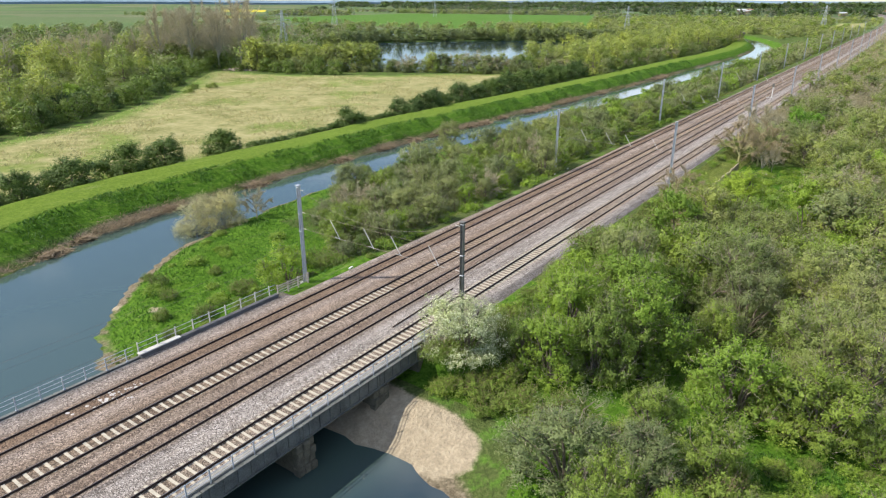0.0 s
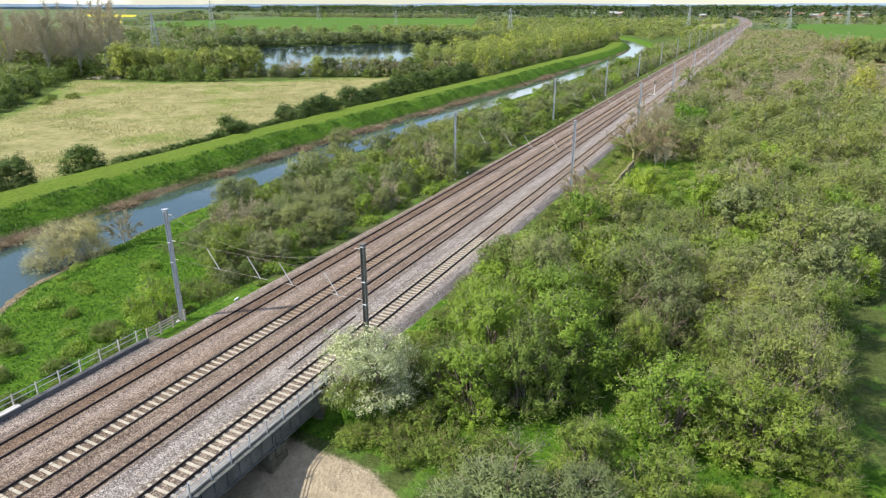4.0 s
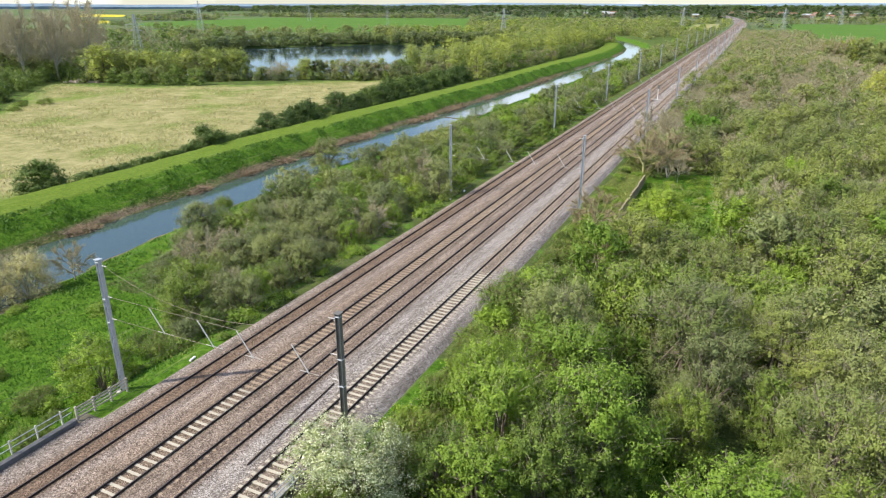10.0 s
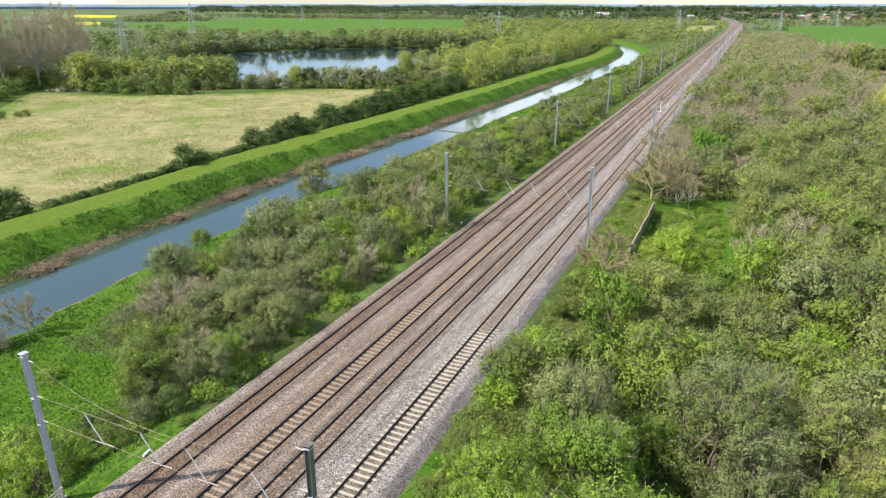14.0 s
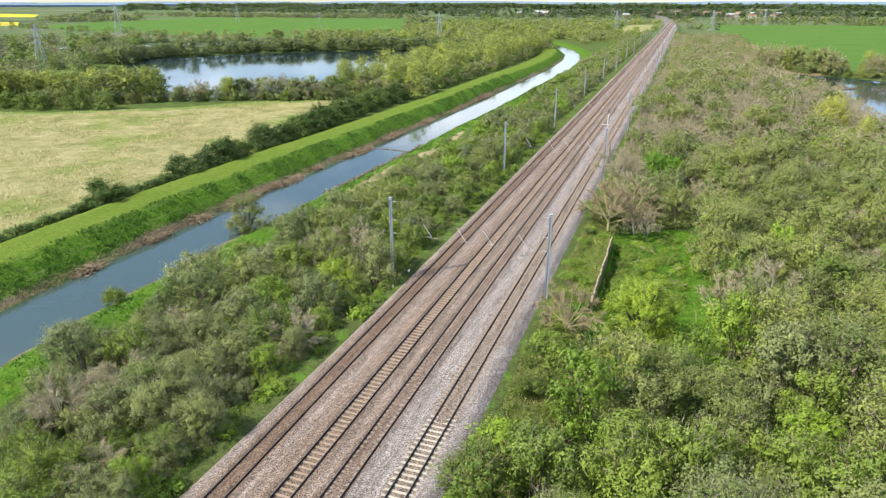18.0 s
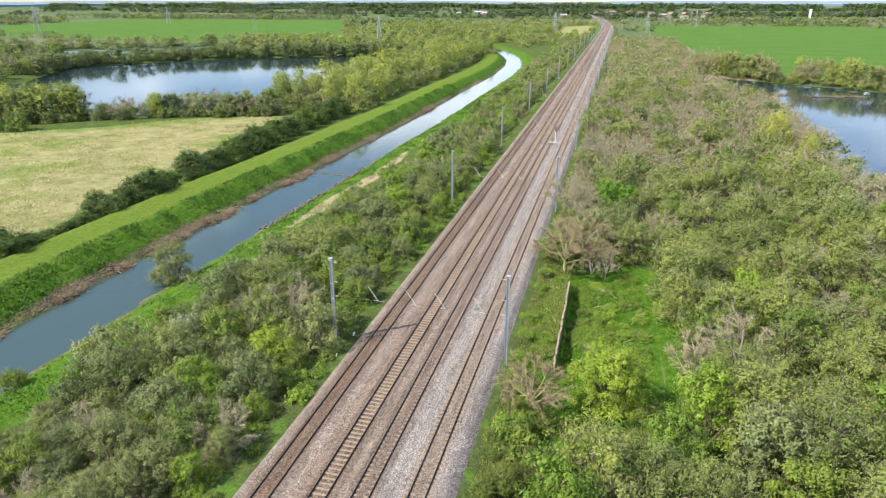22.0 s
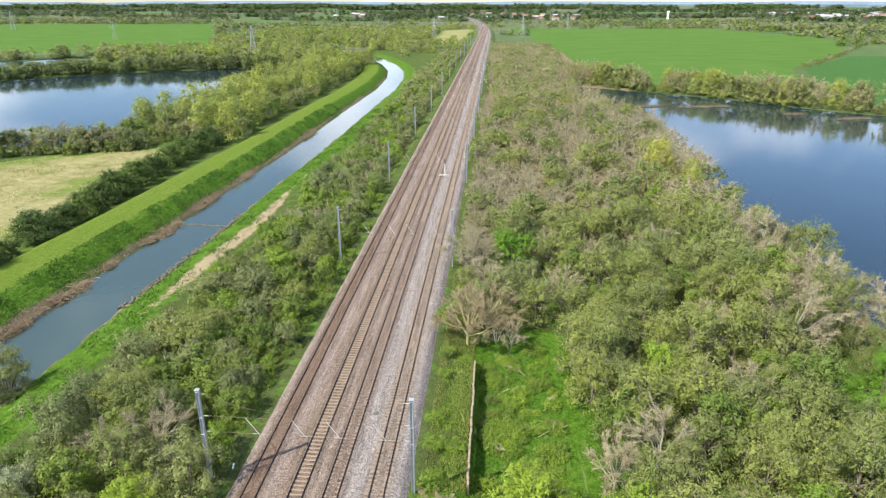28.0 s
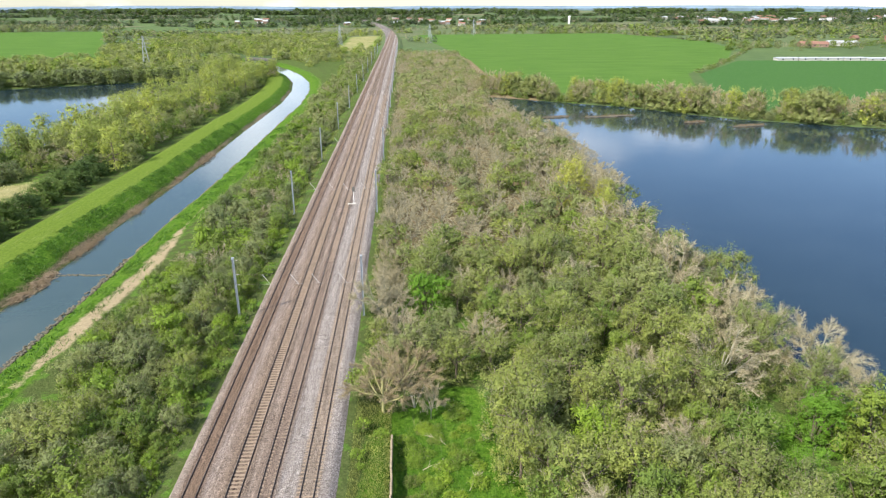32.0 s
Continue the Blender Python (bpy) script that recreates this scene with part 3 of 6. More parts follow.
def build_ballast():
    xs = axis((-3.6, 18.0, 0.18))
    ys = axis((Y0, Y_NEAR, 0.42), (Y_NEAR, 420, 2.0), (420, Y1, 30))
    gx, gy = np.meshgrid(xs, ys)
    px, py = gx.ravel(), gy.ravel()
    z = bed_height(px, py)
    on = (py > -47.5) & (py < -4.0)
    px = np.where(on, np.clip(px, -2.95, 15.38), px)
    z = np.where(on, np.maximum(z, -0.3), z)
    i = np.arange(len(px)).reshape(len(ys), len(xs))
    faces = np.stack([i[:-1, :-1], i[:-1, 1:], i[1:, 1:], i[1:, :-1]], -1).reshape(-1, 4)
    me = mesh_of("ballast", np.stack([px + rail_bend(py), py, z], 1), faces, BALLAST)
    setting("ballast", me, None, "brown and grey crushed-stone ballast under the tracks", "ballast")


build_ballast()

RAIL_SECTION = [(-0.07, -0.16), (0.07, -0.16), (0.07, -0.145), (0.012, -0.12), (0.012, -0.045), (0.036, -0.035), (0.036, -0.004), (0.026, 0.0),
                (-0.026, 0.0), (-0.036, -0.004), (-0.036, -0.035), (-0.012, -0.045), (-0.012, -0.12), (-0.07, -0.145)]


def rail_mesh():
    ys = axis((Y0, 900, 160.3), (900, Y1, 75))
    k = len(RAIL_SECTION)
    verts = [(x + float(rail_bend(y)), y, z) for y in ys for x, z in RAIL_SECTION]
    faces = [(a * k + j, a * k + (j + 1) % k, (a + 1) * k + (j + 1) % k, (a + 1) * k + j) for a in range(len(ys) - 1) for j in range(k)]
    me = mesh_of("rail", verts, faces, RAIL_RUST, RAIL_TOP)
    for f in me.polygons:
        f.material_index = 1 if f.index % k == 7 else 0
    return me


def sleeper_mesh():
    """A prestressed sleeper, dipped in the middle, with two rail pads."""
    bm = bmesh.new()
    prof = [(-1.25, -0.03), (-1.18, 0.0), (-0.5, 0.0), (-0.3, -0.025), (0.3, -0.025), (0.5, 0.0), (1.18, 0.0), (1.25, -0.03)]
    rows = []
    for yo, dz in ((-0.14, -0.12), (-0.105, 0), (0.105, 0), (0.14, -0.12)):
        rows.append([bm.verts.new((x, yo, z + dz)) for x, z in prof])
    for a, c in zip(rows, rows[1:]):
        for j in range(len(prof) - 1):
            bm.faces.new((a[j], a[j + 1], c[j + 1], c[j]))
    for j in (0, -1):
        bm.faces.new([r[j] for r in rows])
    bmesh.ops.recalc_face_normals(bm, faces=bm.faces)
    me = bpy.data.meshes.new("sleeper")
    bm.to_mesh(me)
    bm.free()
    me.materials.append(CONCRETE)
    return me


def build_tracks():
    rail, slp = rail_mesh(), sleeper_mesh()
    slp_brown = slp.copy()
    slp_brown.materials[0] = CONCRETE_BROWN
    looks = ("rusty railway track with sleepers buried in brown ballast", "railway track on exposed concrete sleepers",
             "railway track with sleepers half covered by ballast", "railway track on pale concrete sleepers beside grey ballast")
    rnd = random.Random(4)
    for k, (x0, text) in enumerate(zip(TRACKS, looks)):
        tr = thing("railway_track", pose(x0, 0, 0), text, "railway track", "parallel railway tracks")
        for dx in (0, GAUGE):
            r = part("rail", rail, None, tr, "dark rusty steel rail with a worn head")
            r.location = (dx, 0, 0)
        y = -44.0
        near = []
        while y < 152:
            near.append(y)
            y += PITCH
        for y in near:
            s = part("sleeper", slp if (k == 3 and y < 36) or (k == 1 and y < 4) else slp_brown, None, tr)
            s.location = (GAUGE / 2 + rnd.uniform(-0.02, 0.02), y, SLEEPER_TOP)
            s.rotation_euler = (0, 0, rnd.uniform(-0.012, 0.012))
        far = bmesh.new()
        y = 152.5
        while y < 420:
            box(far, GAUGE / 2 - 1.25, y - 0.12, SLEEPER_TOP - 0.1, GAUGE / 2 + 1.25, y + 0.12, SLEEPER_TOP)
            y += PITCH
        tagged(part("sleepers_beyond", far, CONCRETE_BROWN, tr), kind="stuff")


build_tracks()

# ---- overhead line ----
MAST_LEFT, MAST_RIGHT, MAST_TOP = -4.13, 17.62, 10.95
PORTALS = (0.0, 65.0, 126.8, 188.0, 250.0, 312.0, 374.0, 436.0, 500.0, 564.0, 630.0, 700.0, 770.0)


def mast(dark):
    h = MAST_TOP + 0.9
    m = thing("overhead_line_mast", pose(0, 0, 0), "tall dark twin-channel steel mast beside the tracks" if dark else "tall galvanised grey steel mast beside the tracks",
              "catenary mast", "overhead line masts")
    paint = STEEL_DARK if dark else STEEL
    for s in (-1, 1):
        bm = bmesh.new()
        box(bm, s * 0.15 - 0.02, -0.17, 0.3, s * 0.15 + 0.02, 0.17, h, 0.008)
        part("flange", bm, paint, m)
    bm = bmesh.new()
    box(bm, -0.13, -0.035, 0.3, 0.13, 0.035, h - 0.01)
    part("web", bm, paint, m)
    for z in (h * 0.55, h * 0.72, h - 0.25):
        bm = bmesh.new()
        box(bm, -0.19, -0.19, z, 0.19, 0.19, z + 0.07, 0.01)
        part("band", bm, STEEL, m)
    bm = bmesh.new()
    box(bm, -0.24, -0.24, h, 0.24, 0.24, h + 0.05, 0.01)
    part("cap", bm, paint, m)
    bm = bmesh.new()
    box(bm, -0.45, -0.45, -0.6, 0.45, 0.45, 0.32, 0.05)
    part("footing", bm, CONCRETE_PALE, m, "square concrete footing")
    return m


def sag(a, b, drop, r, n=8):
    pts = []
    for i in range(n + 1):
        u = i / n
        pts.append((a[0] + (b[0] - a[0]) * u, a[1] + (b[1] - a[1]) * u, a[2] + (b[2] - a[2]) * u - 4 * drop * u * (1 - u)))
    return tube(bmesh.new(), pts, r, 4)


def headspan():
    """Cross wires between two masts with a drop rod over each track."""
    h = thing("overhead_headspan", pose(0, 0, 0), "wire headspan across four tracks with pale registration arms", "headspan", "headspans over the tracks")
    a, b = MAST_LEFT + 0.2, MAST_RIGHT - 0.2
    part("span_wire", sag((a, 0, 10.6), (b, 0, 10.6), 2.3, 0.014, 14), WIRE, h)
    part("upper_cross_wire", sag((a, 0, 7.9), (b, 0, 7.9), 0.05, 0.013), WIRE, h)
    part("lower_cross_wire", sag((a, 0, 6.0), (b, 0, 6.0), 0.05, 0.013), WIRE, h)
    for s, x in ((1, a), (-1, b)):
        for z in (10.5, 7.9, 6.0):
            bm = bmesh.new()
            tube(bm, [(x + s * 0.15 * i, 0, z) for i in range(5)], [0.02, 0.045, 0.03, 0.045, 0.02], 7)
            part("insulator", bm, CERAMIC, h)
    for i, t in enumerate(TRACKS):
        c = t + GAUGE / 2
        arm = part("registration_arm", rod((c - 0.2, 0, 7.8), (c + 1.08, 0, 5.9), 0.042), CERAMIC, h, "pale slanting tubular arm")
        part("steady_rod", rod((c + 0.45, -0.1, 6.05), (c + 1.75, 0.15, 5.85), 0.026), CERAMIC, arm)
        u = (c - a) / (b - a)
        part("dropper", rod((c, 0, 7.9), (c, 0, 10.6 - 9.2 * u * (1 - u)), 0.009, 4), WIRE, h)
    return h


def build_overhead():
    lt, rt, hs = mast(False), mast(False), headspan()
    dk = mast(True)
    for i, y in enumerate(PORTALS):
        off = float(rail_bend(y))
        for x, src in ((MAST_LEFT, lt), (MAST_RIGHT, dk if i == 0 else rt)):
            m = pose(x + off, y, -0.9, 0, 0, 0)
            if (i == 0) or (i == 1 and x == MAST_RIGHT):
                src.matrix_world = m
            else:
                copy_thing(src, m)
        if i == 0:
            hs.matrix_world = pose(off, y, 0)
        else:
            copy_thing(hs, pose(off, y, 0))
    for t in TRACKS:
        c = t + GAUGE / 2
        ln = thing("contact_line", pose(c, 0, 0), "thin catenary and contact wires above a track", "overhead wire", "overhead wires")
        ys = (-60.0,) + PORTALS[:9]
        for y0, y1 in zip(ys, ys[1:]):
            pts = [(0, y0 + (y1 - y0) * u / 8, 7.2 - 4.0 * (u / 8) * (1 - u / 8)) for u in range(9)]
            part("catenary_wire", tube(bmesh.new(), pts, 0.009, 3), WIRE, ln)
            part("contact_wire", rod((0.15, y0, 5.7), (0.15, y1, 5.7), 0.007, 3), WIRE, ln)


build_overhead()

# ---- bridge ----


def build_bridge():
    br = thing("railway_bridge", pose(0, 0, 0), "low steel girder railway bridge on rough stone piers over the river", "bridge")
    bm = bmesh.new()
    box(bm, -3.6, -46.5, -0.75, 16.0, -5.2, -0.45)
    part("deck", bm, PARAPET, br)
    ends = (-46.5, -37.8, -28.6, -19.6, -10.6, -4.8)
    for a, b in zip(ends, ends[1:]):
        bm = bmesh.new()
        box(bm, 15.85, a + 0.03, -1.55, 16.2, b - 0.03, -0.25, 0.02)
        box(bm, 15.7, a + 0.03, -1.62, 16.35, b - 0.03, -1.52)
        box(bm, 15.7, a + 0.03, -0.28, 16.35, b - 0.03, -0.20)
        g = part("girder", bm, GIRDER, br, "grey riveted edge girder")
        y = a + 0.6
        while y < b - 0.3:
            bm = bmesh.new()
            box(bm, 16.2, y - 0.04, -1.5, 16.31, y + 0.04, -0.3)
            part("stiffener", bm, GIRDER, g)
            y += 1.15
        bm = bmesh.new()
        box(bm, -3.75, a + 0.03, -1.5, -3.4, b - 0.03, -0.3, 0.02)
        part("girder", bm, GIRDER, br)
    rnd = random.Random(8)
    for y in (-37.8, -28.6, -19.6, -10.6):
        bm = bmesh.new()
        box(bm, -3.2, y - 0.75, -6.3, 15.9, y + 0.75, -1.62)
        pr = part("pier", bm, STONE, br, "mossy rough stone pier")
        for side in (-1, 1):
            for row in range(6):
                for col in range(3):
                    bm = bmesh.new()
                    x = 15.85 if side > 0 else -3.6
                    z = -6.0 + row * 0.72
                    r = rnd.uniform(0.0, 0.25)
                    box(bm, x - 0.1, y - 0.95 + col * 0.63, z, x + 0.5 + r * (1 if side > 0 else 0), y - 0.95 + col * 0.63 + 0.6, z + 0.69, 0.07)
                    part("stone_block", bm, STONE, pr)
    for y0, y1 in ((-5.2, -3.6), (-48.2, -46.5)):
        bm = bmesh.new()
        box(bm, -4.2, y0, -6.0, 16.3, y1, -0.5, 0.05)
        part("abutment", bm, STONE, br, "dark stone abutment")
    # river-side railings on the deck edge
    for x, a, b, name in ((16.05, -46.0, -3.0, "right"), (-3.5, -46.0, -21.5, "left")):
        y = a
        while y < b + 0.1:
            bm = bmesh.new()
            box(bm, x - 0.04, y - 0.04, -0.25, x + 0.04, y + 0.04, 0.95)
            box(bm, x - 0.09, y - 0.09, -0.25, x + 0.09, y + 0.09, -0.2)
            part("railing_post", bm, STEEL, br)
            y += 1.83
        for z in (0.2, 0.55, 0.92):
            part("handrail", rod((x, a, z), (x, b, z), 0.032), STEEL, br)
    bm = bmesh.new()
    box(bm, 15.4, -46, -0.3, 15.7, -3.0, -0.06, 0.02)
    part("kerb", bm, DECK_EDGE, br, "stained concrete deck kerb")
    bm = bmesh.new()
    box(bm, 15.72, -46, -0.2, 15.95, -3.0, -0.02, 0.02)
    part("cable_trough", bm, DECK_EDGE, br)


build_bridge()


def build_parapet():
    """Low dark retaining wall with a light railing on the left edge, north of the bridge."""
    pw = thing("parapet_wall", pose(0, 0, 0), "low dark concrete edge wall with a galvanised railing", "parapet")
    bm = bmesh.new()
    box(bm, -3.45, -21.0, -1.6, -3.0, -5.0, 0.05, 0.03)
    part("wall", bm, PARAPET, pw)
    bm = bmesh.new()
    box(bm, -3.5, -21.2, 0.05, -2.95, -17.0, 0.16, 0.02)
    part("coping", bm, CONCRETE_PALE, pw, "pale stone coping")
    y = -21.0
    while y < -5:
        bm = bmesh.new()
        box(bm, -3.6, y - 0.045, -0.4, -3.5, y + 0.045, 1.1)
        part("post", bm, CONCRETE_PALE, pw)
        y += 1.9
    for z in (0.5, 0.95):
        part("handrail", rod((-3.55, -21, z), (-3.55, -5.0, z), 0.03), STEEL, pw)
    fc = thing("timber_fence", pose(-3.6, -4.6, -0.6), "silvered post-and-rail timber fence at the mast", "fence")
    for i in range(4):
        bm = bmesh.new()
        box(bm, -0.07, i * 1.5 - 0.07, -0.4, 0.07, i * 1.5 + 0.07, 1.35, 0.01)
        part("post", bm, TIMBER, fc)
    for z in (0.35, 0.65, 0.95, 1.2):
        bm = bmesh.new()
        box(bm, 0.07, -0.1, z, 0.11, 4.6, z + 0.12, 0.006)
        part("board", bm, TIMBER, fc)
    wl_ = thing("retaining_wall", pose(23.2, 67, 0), "low tan weathered stone wall beside the embankment", "wall")
    y = 0
    rnd = random.Random(6)
    while y < 25:
        bm = bmesh.new()
        w = rnd.uniform(0.8, 1.5)
        o = rnd.uniform(-0.05, 0.05)
        box(bm, -0.13 + o, y, -2.9, 0.13 + o, y + w - 0.03, -0.72 + rnd.uniform(-0.18, 0.10), 0.04)
        part("panel", bm, TAN_STONE, wl_)
        y += w


build_parapet()


def build_signal():
    sg = thing("railway_signal", pose(11.05, 195.0, -0.3), "white signal post with a small head between tracks", "railway signal")
    part("post", rod((0, 0, 0), (0, 0, 4.2), 0.09, 8), PAINT_WHITE, sg)
    bm = bmesh.new()
    box(bm, -0.35, -0.12, 3.6, 0.35, 0.18, 4.9, 0.05)
    hd = part("head", bm, STEEL_DARK, sg)
    bm = bmesh.new()
    box(bm, -0.34, 0.18, 3.55, 0.34, 0.22, 4.9, 0.03)
    part("backplate", bm, PAINT_WHITE, hd)
    bm = bmesh.new()
    box(bm, -0.6, -0.5, -0.1, 0.6, 0.5, 0.25, 0.04)
    part("footing", bm, CONCRETE_PALE, sg)
    cb = thing("equipment_cabinet", pose(9.9, 194.6, -0.35), "small pale grey trackside equipment box", "cabinet")
    bm = bmesh.new()
    box(bm, -0.5, -0.25, 0, 0.5, 0.25, 0.45, 0.03)
    part("body", bm, CONCRETE_PALE, cb)
    for x, y in ((-2.7, 67.5), (-2.75, 62.0), (-2.6, 6.0)):
        mk = thing("marker_board", pose(x, y, -0.55, 0, 0, 12), "short white-topped concrete cable marker lying by the ballast", "marker", "trackside markers")
        bm = bmesh.new()
        box(bm, -0.09, -0.4, 0, 0.09, 0.4, 0.16, 0.02)
        part("slab", bm, PAINT_WHITE, mk)
    dr = thing("drain_cover", pose(11.4, 78.0, -0.24), "dark catch-pit cover in the ballast", "drain")
    bm = bmesh.new()
    box(bm, -0.35, -0.35, 0, 0.35, 0.35, 0.09, 0.02)
    part("lid", bm, STEEL_DARK, dr)
    for y0, y1 in ((-4.5, 6.5),):
        cbx = thing("spare_rail", pose(11.7, 1.0, -0.16, 0, 0, 2), "spare dark rail length lying between tracks", "rail")
        bm = bmesh.new()
        box(bm, -0.06, y0, 0, 0.06, y1, 0.1, 0.02)
        part("rail_length", bm, RAIL_RUST, cbx)


build_signal()


def spilled_lime():
    """Pale dust spilled over the left track on the bridge."""
    rnd = random.Random(3)
    t = thing("lime_patch", pose(0.75, -26.3, -0.16), "patches of pale spilled dust on the ballast of the bridge", "spill")
    for i in range(48):
        bm = bmesh.new()
        bmesh.ops.create_icosphere(bm, subdivisions=1, radius=1.0, matrix=Matrix.Translation((rnd.gauss(0.1, 0.55), rnd.gauss(0, 1.5), -0.01)) @ Matrix.Diagonal(
            (rnd.uniform(0.10, 0.34), rnd.uniform(0.06, 0.24), rnd.uniform(0.03, 0.05), 1)))
        for v in bm.verts:
            v.co.xy += Vector((rnd.uniform(-0.03, 0.03), rnd.uniform(-0.03, 0.03)))
        part("patch", bm, LIME, t)


LIME = plain("pale lime dust", (0.46, 0.44, 0.42), 0.95, 0, 0.3, 6.0, 0.3)
spilled_lime()


def weir():
    wr = thing("river_weir", pose(-46.5, 158.5, WATER_Z), "low line of stones and litter across the river", "weir")
    rnd = random.Random(12)
    for i in range(26):
        bm = bmesh.new()
        x = -6.5 + i * 0.52
        bmesh.ops.create_icosphere(bm, subdivisions=1, radius=0.45, matrix=Matrix.Translation((x, rnd.uniform(-0.3, 0.3) - 0.05 * x, -0.05)) @ Matrix.Diagonal(
            (rnd.uniform(0.8, 1.3), rnd.uniform(0.7, 1.2), rnd.uniform(0.4, 0.8), 1)))
        part("stone", bm, STONE, wr)


weir()

# ---- plants ----


def rand_dirs(r, n, low=-0.45):
    z = r.uniform(low, 1.0, n)
    a = r.uniform(0, math.tau, n)
    q = np.sqrt(1 - z * z)
    return np.stack([q * np.cos(a), q * np.sin(a), z], 1)


def lobed(r, height, width, base, count, upright=1.0):
    """Overlapping rounded masses that make an uneven crown."""
    mid = base + (height - base) * 0.5
    out = [(0, 0, mid, width * 0.34, width * 0.34, (height - base) * 0.42)]
    for i in range(count):
        a = i * 2.4 + r.uniform(-0.5, 0.5)
        q = r.uniform(0.10, 0.42) * width
        if upright > 1.2:
            u = (i + r.uniform(0, 1)) / count
            q, h, s = width * 0.40 * math.sin(math.pi * (0.3 + 0.6 * u)) * r.uniform(0.5, 1.15), height * (0.16 + 0.70 * u), width * r.uniform(0.15, 0.25)
            out.append((q * math.cos(a), q * math.sin(a), h, s, s, s * 1.1))
            continue
        h = base + (height - base) * (0.9 - 1.5 * (q / width) ** 1.2 * r.uniform(0.5, 1.2)) ** (1 / upright)
        s = width * r.uniform(0.09, 0.22)
        out.append((q * math.cos(a), q * math.sin(a), h, s, s, s * r.uniform(0.75, 1.3) * upright))
    if base < 0.7:
        for i in range(7):
            a = i * 0.9 + r.uniform(-0.3, 0.3)
            s = width * r.uniform(0.16, 0.23)
            out.append((0.32 * width * math.cos(a), 0.32 * width * math.sin(a), s * 0.75, s, s, s * 1.15))
    return np.array(out)


def crown_arrays(seed, lobes, leaves, size, twigs=0, twig_len=0.9, twig_w=0.035, droop=0.0, lift=0.15, dense=True, sprays=0, spray=0.4):
    """Triangular leaves gathered in sprays over the lobes, thin twigs through them."""
    r = np.random.RandomState(seed)
    w = (lobes[:, 3] * lobes[:, 5]) ** 0.9
    count = sprays or leaves
    pick = r.choice(len(lobes), count, p=w / w.sum())
    lb = lobes[pick]
    way = rand_dirs(r, count, -0.3)
    rad = 1.0 - 0.42 * r.uniform(0, 1, count) ** 4 + r.normal(0, 0.05, count)
    bump = 1 + 0.24 * np.sin(way[:, 0] * 5 + seed + lb[:, 0] * 3) * np.sin(way[:, 1] * 6 + lb[:, 1] * 2) + 0.08 * np.sin(way[:, 2] * 13 + seed)
    p = lb[:, :3] + way * lb[:, 3:] * (rad * bump)[:, None]
    if sprays:
        own = r.randint(0, sprays, leaves)
        reach = spray * r.uniform(0.55, 1.4, sprays)
        off = r.normal(0, 0.5, (leaves, 3))
        p = p[own] + off * reach[own][:, None] + way[own] * (reach[own] * r.uniform(-0.6, 0.5, leaves))[:, None]
        lb, way = lb[own], way[own]
        nrm = way * 0.8 + off * 0.75 + r.normal(0, 0.25, (leaves, 3)) + np.array([0, 0, lift])
    else:
        nrm = way + r.normal(0, 0.27, (leaves, 3)) + np.array([0, 0, lift])
    nrm /= np.linalg.norm(nrm, axis=1)[:, None]
    t = np.cross(nrm, r.normal(0, 1, (leaves, 3)))
    t /= np.linalg.norm(t, axis=1)[:, None]
    t[:, 2] -= droop
    s = np.cross(nrm, t)
    ln = (size * r.uniform(0.5, 1.3, leaves))[:, None]
    core = r.uniform(0, 1, leaves) < (0.06 if dense else 0.0)
    ln[core] *= 2.6
    p[core] = lb[core, :3] + way[core] * lb[core, 3:] * r.uniform(0.35, 0.7, core.sum())[:, None]
    wd = ln * r.uniform(0.45, 0.75, leaves)[:, None]
    v = np.stack([p - t * ln * 0.5 - s * wd * 0.5, p - t * ln * 0.35 + s * wd * 0.6, p + t * ln * 0.6], 1).reshape(-1, 3)
    mats_ = np.zeros(leaves, int)
    if twigs:
        pick = r.choice(len(lobes), twigs, p=w / w.sum())
        lb = lobes[pick]
        way = rand_dirs(r, twigs, -0.2)
        a = lb[:, :3] + way * lb[:, 3:] * r.uniform(0.35, 0.9, twigs)[:, None]
        grow = way + r.normal(0, 0.35, (twigs, 3)) + np.array([0, 0, 0.55 - droop])
        grow /= np.linalg.norm(grow, axis=1)[:, None]
        b = a + grow * (twig_len * r.uniform(0.5, 1.3, twigs))[:, None]
        sd = np.cross(grow, r.normal(0, 1, (twigs, 3)))
        sd *= (twig_w / np.linalg.norm(sd, axis=1))[:, None]
        v = np.concatenate([v, np.stack([a - sd, a + sd, b], 1).reshape(-1, 3)])
        mats_ = np.concatenate([mats_, np.ones(twigs, int)])
    v[:, 2] = np.maximum(v[:, 2], 0.05)
    return v, np.arange(len(v)).reshape(-1, 3), mats_


def crown_mesh(arrays, *mats):
    v, f, mi = arrays
    me = mesh_of("crown", v, f, *mats)
    me.polygons.foreach_set("material_index", mi)
    return me


